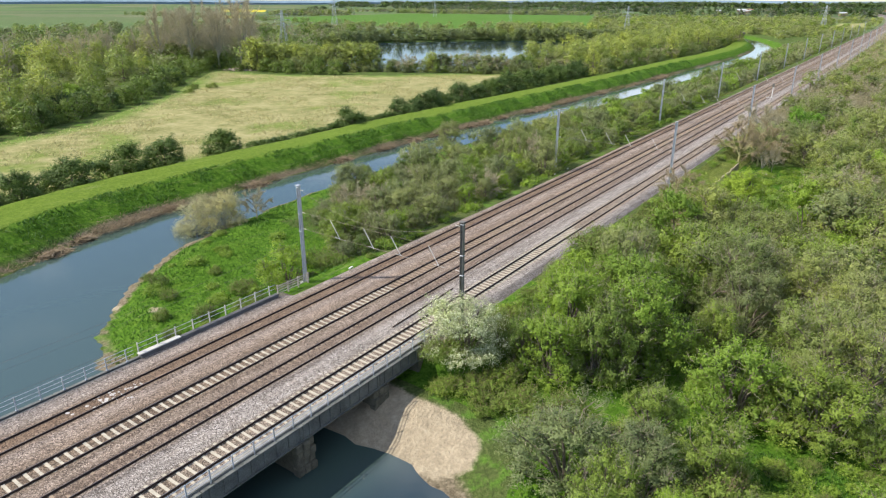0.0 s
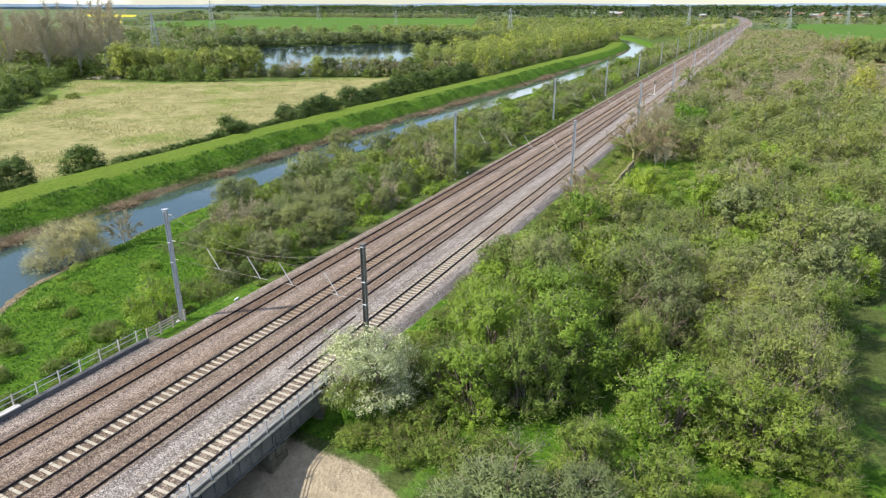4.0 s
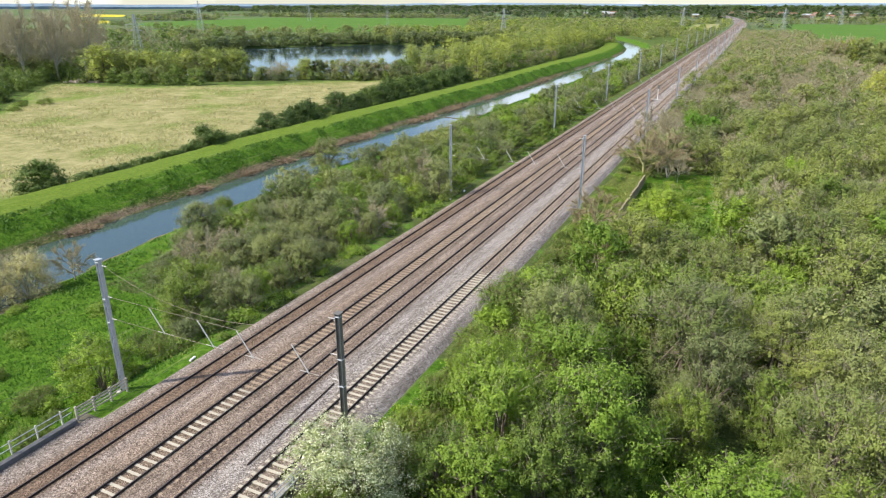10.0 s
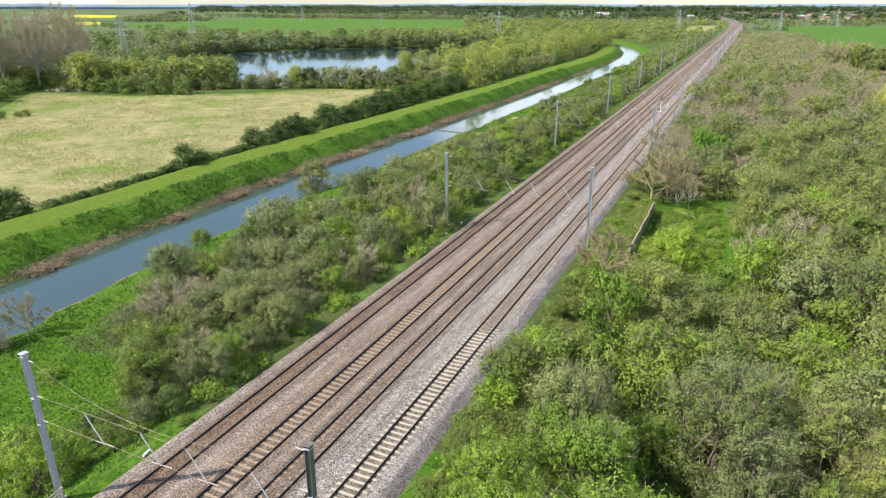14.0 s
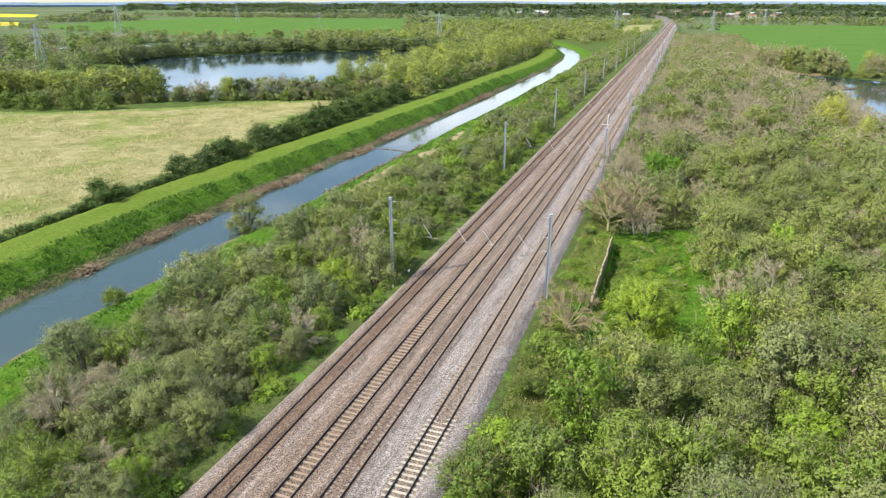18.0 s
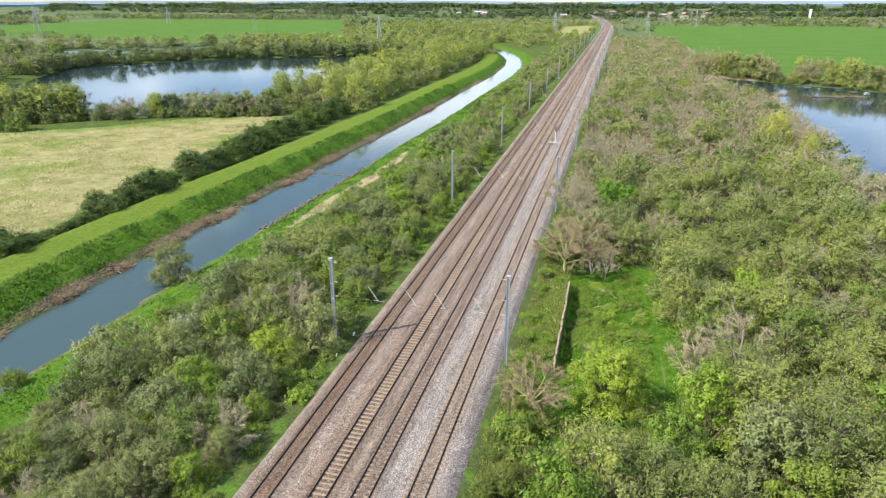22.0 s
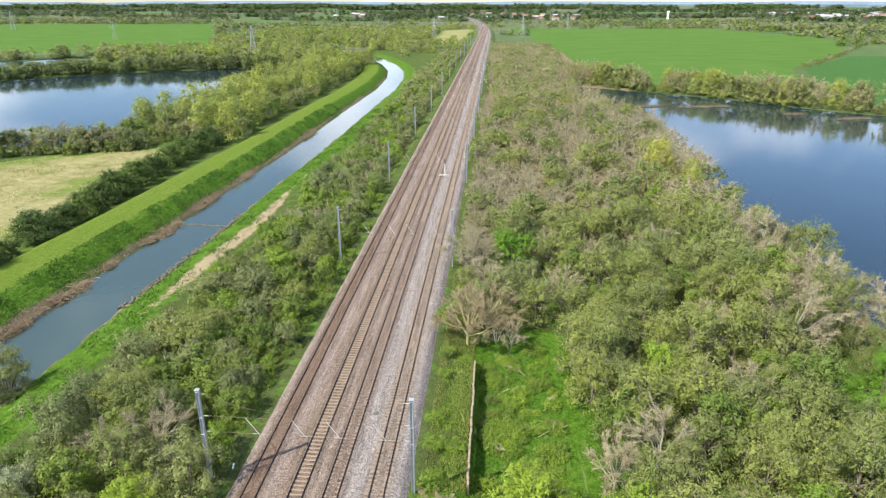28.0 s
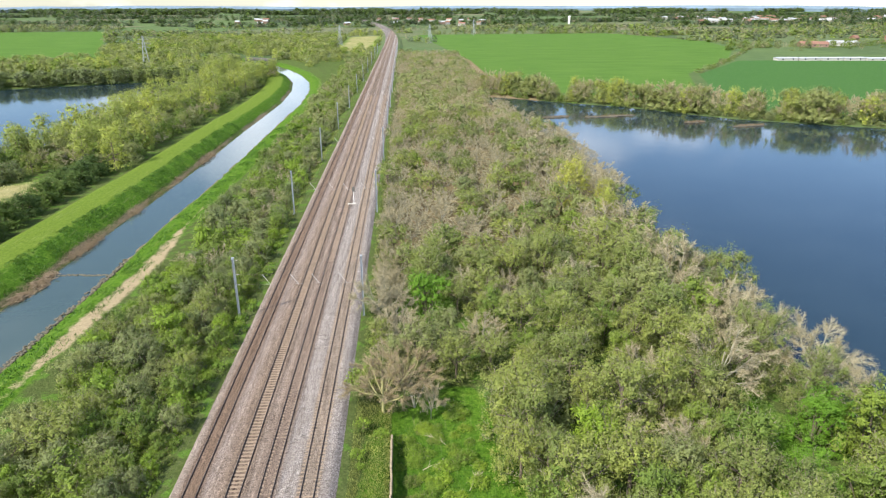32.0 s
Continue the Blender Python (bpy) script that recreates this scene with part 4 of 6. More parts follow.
def trunk_mesh(seed, lobes, height, girth, stems=1, bark=None):
    """Tapered trunk or stems with limbs that reach into the lobes."""
    r = random.Random(seed)
    bm = bmesh.new()
    fork = height * (0.30 if stems == 1 else 0.08)
    if stems == 1:
        tube(bm, [(0, 0, -0.6), (0.02, 0, 0.1), (r.uniform(-.1, .1), r.uniform(-.1, .1), fork), (r.uniform(-.2, .2), r.uniform(-.2, .2), height * 0.8)],
             [girth * 1.35, girth, girth * 0.75, girth * 0.15], 7)
    for lb in lobes[1:]:
        x, y, z = lb[:3]
        tip = (x + lb[3] * 0.5 * (1 if x > 0 else -1), y, z + lb[5] * 0.6)
        start = (0, 0, fork * r.uniform(0.8, 1.5)) if stems == 1 else (x * 0.12, y * 0.12, -0.4)
        mid = (x * 0.5 + r.uniform(-.2, .2), y * 0.5 + r.uniform(-.2, .2), (z * 0.6 + start[2] * 0.4))
        g = girth * (0.5 if stems == 1 else 0.6)
        tube(bm, [start, mid, (x, y, z), tip], [g, g * 0.7, g * 0.42, g * 0.1], 5)
    me = bpy.data.meshes.new("trunk")
    bm.to_mesh(me)
    bm.free()
    me.materials.append(bark or BARK)
    return me


def branching(seed, height, width, buds, bud_size, twigs, twig_len, twig_w):
    """A leafless tree: limbs that fork into boughs, and boughs that end in sprays of twigs."""
    r = np.random.RandomState(seed)
    bm = bmesh.new()
    g = 0.05 + height * 0.015
    fork = height * 0.22
    tube(bm, [(0, 0, -0.6), (0, 0, 0.2), (0.05, 0.03, fork), (0.1, -0.05, height * 0.62)], [g * 1.3, g, g * 0.8, g * 0.25], 6)
    ends = []
    heart = np.array([0, 0, height * 0.42])
    for i in range(11):
        a = i * 2.4 + r.uniform(-0.4, 0.4)
        low = 0.2 + 1.25 * ((i + r.uniform(0, 1)) / 11) ** 0.8
        q = r.uniform(0.82, 1.08)
        p0 = np.array([0, 0, fork * r.uniform(0.7, 1.6)])
        p1 = np.array([0.40 * width * math.sin(low) * math.cos(a) * q, 0.40 * width * math.sin(low) * math.sin(a) * q, height * (0.40 + 0.48 * math.cos(low) * q)])
        pm = p0 * 0.45 + p1 * 0.55 + np.array([0, 0, -0.05 * height])
        tube(bm, [p0, pm, p1], [g * 0.5, g * 0.34, g * 0.14], 4)
        for j in range(9):
            u = r.uniform(0.4, 1.0)
            q0 = pm + (p1 - pm) * (u * 2 - 1) if u > 0.5 else p0 + (pm - p0) * u * 2
            way = (q0 - heart) / (np.linalg.norm(q0 - heart) + 0.1) + r.normal(0, 0.5, 3) + np.array([0, 0, 0.1])
            way /= np.linalg.norm(way)
            q1 = q0 + way * width * r.uniform(0.08, 0.20)
            q1[2] = max(q1[2], 0.5)
            tube(bm, [q0, q1], [g * 0.2, g * 0.06], 3)
            ends.append((q0, q1, way))
    me = bpy.data.meshes.new("trunk")
    bm.to_mesh(me)
    bm.free()
    e = r.randint(0, len(ends), twigs)
    q0, q1, wy = (np.array([x[k] for x in ends])[e] for k in range(3))
    a = q0 + (q1 - q0) * r.uniform(0.2, 1.05, twigs)[:, None]
    grow = wy * 0.7 + r.normal(0, 0.5, (twigs, 3)) + np.array([0, 0, 0.15])
    grow /= np.linalg.norm(grow, axis=1)[:, None]
    b = a + grow * (twig_len * r.uniform(0.4, 1.2, twigs))[:, None]
    sd = np.cross(grow, r.normal(0, 1, (twigs, 3)))
    sd *= (twig_w / np.linalg.norm(sd, axis=1))[:, None]
    tw = np.stack([a - sd, a + sd, b], 1).reshape(-1, 3)
    k = r.randint(0, twigs, buds)
    p = a[k] + (b[k] - a[k]) * r.uniform(0.4, 1.05, buds)[:, None]
    n1, n2 = r.normal(0, 1, (buds, 3)), r.normal(0, 1, (buds, 3))
    n1 *= (bud_size * 0.5 / np.linalg.norm(n1, axis=1))[:, None]
    n2 *= (bud_size * 0.5 / np.linalg.norm(n2, axis=1))[:, None]
    v = np.concatenate([np.stack([p - n1, p + n1, p + n2], 1).reshape(-1, 3), tw])
    v[:, 2] = np.maximum(v[:, 2], 0.05)
    return me, (v, np.arange(len(v)).reshape(-1, 3), np.concatenate([np.zeros(buds, int), np.ones(twigs, int)]))


# kind: name, label, height, width, crown base, lobes, leaf material, twig material, leaves, leaf size, twigs, twig length, stems, bark
KINDS = {
    "fresh": ("leafy_bush", "round bush in bright fresh green leaf", 6.2, 6.4, 0.3, 10, LEAF_FRESH, TWIG, 3700, 0.31, 160, 0.9, 3, BARK),
    "mid": ("hawthorn_bush", "dense hawthorn bush in mid-green leaf", 5.8, 6.2, 0.2, 10, LEAF_MID, TWIG, 3700, 0.30, 200, 0.9, 3, BARK),
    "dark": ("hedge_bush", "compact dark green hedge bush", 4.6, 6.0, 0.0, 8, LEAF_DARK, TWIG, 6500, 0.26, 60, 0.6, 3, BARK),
    "grey": ("sallow_bush", "grey-green sallow bush with fine twigs", 6.4, 6.8, 0.2, 10, LEAF_GREY, TWIG, 4400, 0.29, 350, 0.7, 3, BARK),
    "pale": ("sallow_bush", "pale cream-green sallow bush with fine twigs", 6.0, 7.4, 0.1, 11, LEAF_PALE, TWIG_PALE, 4000, 0.25, 500, 0.8, 3, BARK_PALE),
    "lichen": ("bare_tree", "spreading bare tree with yellow lichened twigs", 6.8, 7.4, 0.5, 13, LEAF_LICHEN, TWIG_RUST, 1800, 0.13, 3000, 0.62, 1, TWIG_LICHEN),
    "poplar": ("poplar_tree", "tall grey poplar tree still almost bare", 17.0, 11.0, 2.0, 12, LEAF_CATKIN, TWIG_PALE, 2600, 0.36, 2600, 1.6, 1, BARK_PALE),
    "golden": ("willow_tree", "golden-yellow willow by the lake", 12.5, 9.0, 0.6, 18, LEAF_GOLD, TWIG, 4600, 0.36, 300, 1.2, 1, BARK),
    "olive": ("budding_tree", "olive-green tree just breaking into leaf", 7.4, 6.8, 0.5, 11, LEAF_OLIVE, TWIG, 4000, 0.26, 520, 0.6, 1, BARK),
    "bare": ("bare_tree", "bare brown tree with swelling buds and fine twigs", 7.0, 7.6, 0.9, 12, LEAF_BUD, TWIG_PALE, 2600, 0.17, 2700, 0.66, 1, BARK_PALE),
    "yellow": ("willow_tree", "tall yellow-green willow in spring leaf", 12.5, 8.0, 0.6, 18, LEAF_YELLOW, TWIG, 5600, 0.33, 400, 1.3, 1, BARK),
    "blossom": ("blossoming_bush", "hawthorn bush covered in white blossom", 5.6, 6.4, 0.2, 10, LEAF_BLOSSOM, TWIG, 5600, 0.21, 140, 0.8, 3, BARK),
    "vivid": ("leafy_bush", "dense round bush in vivid green leaf", 6.2, 6.4, 0.2, 10, LEAF_VIVID, TWIG, 4200, 0.31, 60, 0.8, 3, BARK),
    "lime": ("leafy_bush", "dense round bush in lime-green spring leaf", 6.2, 6.4, 0.2, 10, LEAF_LIME, TWIG, 4200, 0.31, 120, 0.8, 3, BARK),
    "copse": ("copse_tree", "dull green tree of a far copse", 9.0, 9.0, 0.3, 10, LEAF_HAZED, TWIG, 3700, 0.31, 100, 0.9, 1, BARK),
    "nettle": ("nettle_clump", "low lush clump of nettles and cow parsley", 0.9, 2.4, 0.0, 6, LEAF_FRESH, TWIG, 300, 0.28, 14, 0.4, 3, BARK),
    "bramble": ("bramble_clump", "low tangled bramble and nettle clump", 2.0, 4.2, 0.0, 7, LEAF_MID, STRAW, 1000, 0.28, 90, 0.9, 3, BARK),
}
LEVELS = ((4.6, 0.45, 0.012), (1.55, 0.73, 0.018), (0.44, 1.22, 0.036), (0.065, 3.1, 0.11), (0.007, 9.5, 0.3))
PROTO = {}


def proto(kind, level, k):
    """Meshes of variant k of a kind; level 0 is the fullest, 4 the farthest."""
    key = (kind, level, k)
    if key not in PROTO:
        name, label, h, w, base, n, lm, tm, leaves, size, twigs, tl, stems, bark = KINDS[kind]
        seed = sum(map(ord, kind)) + 31 * k
        r = np.random.RandomState(seed)
        lobes = lobed(r, h, w, base, n, 1.3 if kind in ("yellow", "golden") else 1.0)
        cut, grow, tw = LEVELS[level]
        if kind in ("bare", "poplar", "lichen"):
            more = (0.9, 1.4, 1.7, 1.1, 1.0)[level]
            trunk, arr = branching(seed, h, w, int(leaves * cut * more), size * grow * 0.9, int(twigs * cut * more), tl * (1.0, 0.9, 0.7, 0.9, 1.2)[level], tw * 0.8)
            trunk.materials.append(bark)
            PROTO[key] = (crown_mesh(arr, lm, tm), trunk, arr)
            return PROTO[key]
        arr = crown_arrays(seed, lobes, max(12, int(leaves * cut)), size * grow, int(twigs * cut), tl, tw, 0.0, (0.15, 0.2, 0.4, 0.9, 1.4)[level], level < 3,
                           int((38, 24, 13, 0, 0)[level] * max(n, 10) * (1.7 if kind == "dark" else 1.0)), w * (0.054, 0.064, 0.085, 0, 0)[level])
        if level > 2:
            PROTO[key] = (None, None, arr)
        else:
            PROTO[key] = (crown_mesh(arr, lm, tm), trunk_mesh(seed, lobes if level == 0 else lobes[:6], h, 0.05 + h * 0.02, stems, bark), arr)
    return PROTO[key]


FLORA = random.Random(77)
MADE = {}
REST = {}           # plants past the countable ones: (kind, level) -> rows


def soil(x, y):
    return float(ground_height(np.array([x]), np.array([y]))[0])


def plant(kind, x, y, height=None, level=0, k=None, wide=1.0, group="", label="", sink=0.15, z=None):
    name, text, h = KINDS[kind][:3]
    k = FLORA.randrange(3) if k is None else k
    s = (height or h * FLORA.uniform(0.8, 1.2)) / h
    z = (soil(x, y) if z is None else z) - sink
    turn = FLORA.uniform(0, 6.28)
    MADE[kind] = MADE.get(kind, 0) + 1
    if MADE[kind] > 225 and not label:
        REST.setdefault((kind, level), []).append((x, y, z, turn, s * wide, s, k))
        return
    crown, trunk, _ = proto(kind, level, k)
    cat = name.split("_")[1]
    t = thing(name, Matrix.LocRotScale((x, y, z), Euler((0, 0, turn)), (s * wide, s * wide, s)), label or text, cat, group or "trackside trees and scrub")
    if cat == "clump":
        part("foliage", crown, None, t)
        return
    part("trunk" if cat == "tree" else "stem", trunk, None, t)
    part("crown", crown, None, t)


def joined(kind, level, rows):
    """Arrays of many plants of one kind laid out in the world."""
    vs, fs, ms, n = [], [], [], 0
    for x, y, z, a, sw, sh, k in rows:
        v, f, mi = proto(kind, level, k)[2]
        c, q = math.cos(a) * sw, math.sin(a) * sw
        vs.append(np.stack([v[:, 0] * c - v[:, 1] * q + x, v[:, 0] * q + v[:, 1] * c + y, v[:, 2] * sh + z], 1))
        fs.append(f + n)
        ms.append(mi)
        n += len(v)
    return np.concatenate(vs), np.concatenate(fs), np.concatenate(ms)


def plant_rest():
    for (kind, level), rows in REST.items():
        v, f, mi = joined(kind, level, rows)
        me = mesh_of("undergrowth", v, f, KINDS[kind][6], KINDS[kind][7])
        me.polygons.foreach_set("material_index", mi)
        tagged(new(KINDS[kind][0].split("_")[0] + "_thicket", me), "thicket of " + KINDS[kind][1], "thicket", kind="stuff")


SPECIAL = []        # places already taken: x, y, reach


def feature(kind, x, y, height, wide=1.0, level=0, **kw):
    SPECIAL.append((x, y, height * 0.40 * wide))
    plant(kind, x, y, height, level, wide=wide, **kw)


def taken(x, y):
    return any((x - a) ** 2 + (y - b) ** 2 < c * c for a, b, c in SPECIAL)


# plants that stand out
SPECIAL += [(19.0, -7.0, 4.6), (23.5, -4.5, 4.5), (28.5, -5.0, 4.5), (22.5, -11.5, 5.5), (28.5, -11.0, 4.0), (29.0, 59.5, 5.5)]
feature("blossom", 19.6, -2.2, 6.0, 1.3, k=0)
feature("mid", 24.0, 1.6, 6.0, 0.95, k=1)
feature("fresh", 27.0, 1.0, 7.0, 1.0, k=0)
feature("mid", 32.5, 5.5, 7.2, 1.0, k=2)
feature("mid", 37.4, -2.8, 5.4, 1.0, k=1)
feature("fresh", 42.0, 4.6, 7.4, 1.1, k=2)
feature("mid", 48.2, 5.6, 6.8, 1.1, k=0)
feature("mid", 53.0, 4.8, 4.6, 0.9, k=1)
feature("mid", 46.5, -9.8, 4.2, 1.0, k=2)
feature("grey", 34.0, -10.5, 6.6, 1.35, k=0, label="large rounded grey-green sallow bush above the water")
feature("grey", 39.2, -9.2, 5.8, 1.2, k=1)
feature("mid", 43.0, -5.2, 5.8, 0.95, k=2)
SPECIAL += [(30.0, 57.0, 4.5), (34.5, 62.0, 4.0), (35.5, 67.0, 3.6), (26.0, 62.0, 4.0)]
feature("lime", 30.0, 62.6, 8.6, 1.0, k=1, label="tall dense green bush standing alone in the clearing")
SPECIAL += [(28.5, 57.5, 4.8), (27.0, 50.5, 3.0)]
for x, y, h in ((26.5, 52.0, 1.6), (30.0, 50.0, 1.8), (33.0, 56.0, 2.0), (25.4, 57.5, 1.2), (34.0, 61.0, 2.2)):
    plant("bramble", x, y, h, 0, group="lush ground plants")
feature("lichen", 26.0, 47.5, 5.0, 1.0, k=2, label="low straggling bare shrub with pale twigs")
feature("lichen", 21.4, 57.8, 7.2, 1.1, k=0, label="spreading bare tree with yellow lichened twigs")
feature("lichen", 24.8, 104.0, 9.6, 1.1, k=0, label="spreading bare tree with yellow lichened twigs")
feature("lichen", 21.8, 99.5, 9.2, 1.1, k=1, label="spreading bare tree with yellow lichened twigs")
feature("bare", 28.5, 99.0, 6.4, 0.6, k=2)
SPECIAL += [(28.8, 130.0, 5.6), (29.5, 123.5, 4.2)]
feature("vivid", 28.8, 130.0, 9.4, 1.1, k=0, label="dense bright green bush among bare trees")
feature("golden", 72.0, 196.0, 16.0, 0.95, level=1, k=0)
feature("golden", 79.0, 190.0, 11.0, 0.9, level=1, k=1)
feature("yellow", 76.0, 176.0, 12.5, 0.8, k=1)
feature("olive", 77.4, 105.4, 14.0, 0.85, k=0, label="tall spreading grey tree with a pale bare trunk")
feature("olive", 81.5, 96.0, 11.5, 0.85, k=1)
SPECIAL += [(77.0, 86.5, 3.0)]
feature("vivid", 78.5, 90.5, 8.0, 1.0, k=2)
feature("vivid", 70.5, 80.0, 7.5, 1.0, k=1)
feature("fresh", -9.0, 1.6, 5.6, 1.15, k=1, label="round light green bush beside the timber fence")
feature("pale", -37.0, 13.6, 6.2, 1.0, k=0, label="pale sallow bush leaning over the river")
feature("pale", -40.4, 11.2, 6.6, 1.1, k=1, label="pale sallow bush leaning over the river")
feature("bare", -35.0, 18.2, 5.4, 0.9, k=0, label="half-fallen bare willow at the water's edge")
feature("grey", -42.8, 84.5, 7.4, 0.95, k=2, label="slender sallow bush at the water's edge")
feature("bramble", -40.2, 50.5, 2.6, 0.7, k=1)
feature("lime", -10.6, 61.0, 6.8, 1.0, k=0)
feature("lime", -14.5, 50.5, 7.0, 1.2, k=1)
feature("bare", -13.5, 71.5, 8.0, 1.15, k=1)
feature("bare", -18.5, 68.5, 6.6, 0.9, k=2)
feature("blossom", -24.5, 62.5, 5.2, 0.9, k=1, label="pale blossoming hawthorn bush in the scrub")
for x, y, h in ((18.4, -5.0, 1.6), (20.2, -6.4, 1.5), (22.4, -5.2, 1.9), (24.6, -6.6, 1.5), (26.8, -4.8, 2.0), (29.0, -6.2, 1.7), (19.4, -3.2, 1.8), (31.0, -4.0, 2.2), (24.0, -3.0, 2.2),
                (36.5, -4.5, 2.0), (39.5, -14.0, 1.4), (46.5, -8.0, 1.8), (35.5, -16.5, 1.5), (42.0, -17.0, 1.2)):
    feature("bramble", x, y, h, 1.0, 0)
for x, y, h in ((-7.5, -6.0, 1.7), (-10.5, -9.5, 1.4), (-14.0, -12.5, 1.1), (-9.0, -14.5, 1.2), (-18.0, -9.0, 1.2), (-22.5, -7.5, 1.4), (-12.5, -3.0, 1.5), (-27.5, -6.0, 1.0),
                (-6.8, -11.5, 1.3), (-20.0, -1.0, 1.0), (-15.5, 3.5, 1.3), (-7.2, 7.0, 2.2), (-11.5, 8.5, 2.0)):
    feature("bramble", x, y, h, 0.9, 0)
for i in range(150):
    x, y = FLORA.uniform(-6.6, -2.9), 9 + i * 1.1 + FLORA.uniform(-0.8, 0.8)
    plant("nettle" if FLORA.random() < 0.7 else "bramble", x, y, FLORA.uniform(0.4, 1.1), 1, wide=FLORA.uniform(0.8, 1.3), group="low plants on the railway verge")
for i in range(64):
    x, y = FLORA.uniform(18.9, 22.4), 3 + i * 0.86 + FLORA.uniform(-0.5, 0.5)
    plant("bramble" if FLORA.random() < 0.6 else "nettle", x, y, FLORA.uniform(0.7, 1.8), 0, wide=FLORA.uniform(0.9, 1.3), group="low plants on the railway verge")
for i in range(66):
    y = 113 + i * 3.3 + FLORA.uniform(-1.0, 1.0)
    if min(abs(y - q) for q in (126.8, 188, 250, 312)) > 2.0:
        plant("bare" if FLORA.random() < 0.85 else "olive", FLORA.uniform(20.4, 22.0), y, FLORA.uniform(3.6, 6.2), 1 if y < 190 else 2, wide=0.85, group="woodland beside the railway")
for x, y, h in ((-7.0, 9.5, 3.2), (-9.5, 12.5, 4.2), (-13.0, 15.5, 4.6), (-7.8, 15.0, 3.8), (-16.5, 17.5, 4.4), (-6.6, 19.0, 3.4), (-19.5, 20.5, 4.6), (-11.0, 19.5, 4.4), (-23.0, 23.0, 4.0)):
    plant("grey" if h < 4.3 else "mid", x, y, h, 0, wide=0.95, group="scrub between river and railway")
for i in range(46):
    y = 12 + i * 3.6 + FLORA.uniform(-1.2, 1.2)
    if min(abs(y - q) for q in (0, 65, 126.8)) > 3.0:
        plant(FLORA.choice(("mid", "grey", "fresh", "mid")), FLORA.uniform(-6.6, -5.2), y, FLORA.uniform(2.4, 5.0), 0 if y < 60 else 1, wide=0.85, group="scrub between river and railway")
# lush clumps in the clearing, the glade and on the river's inner bank
for poly, n in ((CLEARING, 210), (GLADE, 70), ([(-36, -14), (-34, 14), (-8, 18), (-6, -16)], 26), ([(18.6, 58), (18.6, 97), (22.4, 97), (22.4, 58)], 25), ([(23, 43), (22, 64), (36, 66), (35, 46)], 70)):
    xs_, ys_ = [p[0] for p in poly], [p[1] for p in poly]
    for _ in range(n):
        x, y = FLORA.uniform(min(xs_), max(xs_)), FLORA.uniform(min(ys_), max(ys_))
        if inside(np.array([x]), np.array([y]), poly)[0] > 0.2 and not taken(x, y) and soil(x, y) > WATER_Z + 0.4:
            plant("nettle" if FLORA.random() < 0.8 else "bramble", x, y, FLORA.uniform(0.4, 0.95), 0, wide=1.2, group="lush ground plants")
# hedge along the flood bank
for x, y, h in ((-71.5, -9.5, 4.6), (-72.2, -1.6, 4.6), (-73.6, 7.6, 5.2), (-76.0, 19.0, 5.4), (-75.9, 28.0, 5.0), (-75.8, 42.5, 4.8), (-73.0, 82.0, 4.4),
                (-74.7, 105.9, 4.6), (-75.2, 112.5, 4.0), (-74.8, 120.5, 5.6), (-75.8, 128.5, 4.2), (-76.9, 141.0, 5.6), (-76.5, 150.0, 4.6), (-76.5, 158.5, 5.4), (-77.5, 168.0, 5.0),
                (-78.2, 177.0, 5.8), (-79.2, 188.0, 5.8), (-79.6, 199.0, 5.2), (-80.2, 210.0, 5.6), (-80.5, 221.0, 5.4), (-79.9, 233.0, 5.8), (-80.5, 244.0, 5.4)):
    feature("dark", x, y, h * 1.2, 1.3, 1, group="hedge bushes on the flood bank")
for i in range(26):
    y = 50.0 + i * 2.15
    plant("dark", -74.6 + 0.4 * math.sin(y), y, FLORA.uniform(1.8, 2.5), 2, wide=1.4, group="low hedge on the flood bank", label="low clipped dark hedge clump along the meadow")


def fallen_branch(x, y, turn, length, k):
    """A dead limb with side shoots, lying on the ground."""
    r = random.Random(k)
    t = thing("fallen_branch", pose(x, y, soil(x, y) + 0.15, 0, 0, turn), "pale dead branch lying on the ground", "branch", "fallen branches")
    bm = bmesh.new()
    tube(bm, [(0, 0, 0), (length * 0.5, r.uniform(-0.3, 0.3), 0.25), (length, 0, r.uniform(0.1, 0.5))], [0.05, 0.035, 0.015], 5)
    limb = part("limb", bm, TWIG_PALE, t)
    for i in range(7):
        u = length * r.uniform(0.25, 0.95)
        bm = bmesh.new()
        tube(bm, [(u, 0, 0.2), (u + r.uniform(0.4, 1.2), r.uniform(-1.0, 1.0), r.uniform(0.3, 0.9))], [0.04, 0.012], 4)
        part("shoot", bm, TWIG_PALE, limb)


for i, (x, y, turn, ln) in enumerate(((31.5, 78.5, 30, 3.6), (32.5, 84.0, 70, 3.0), (27.0, 88.0, 15, 2.6), (30.5, 92.5, 140, 3.2), (26.5, 53.5, 10, 4.0), (30.5, 53.0, 35, 3.4), (28.5, 76.0, 200, 2.2))):
    fallen_branch(x, y, turn, ln, i)


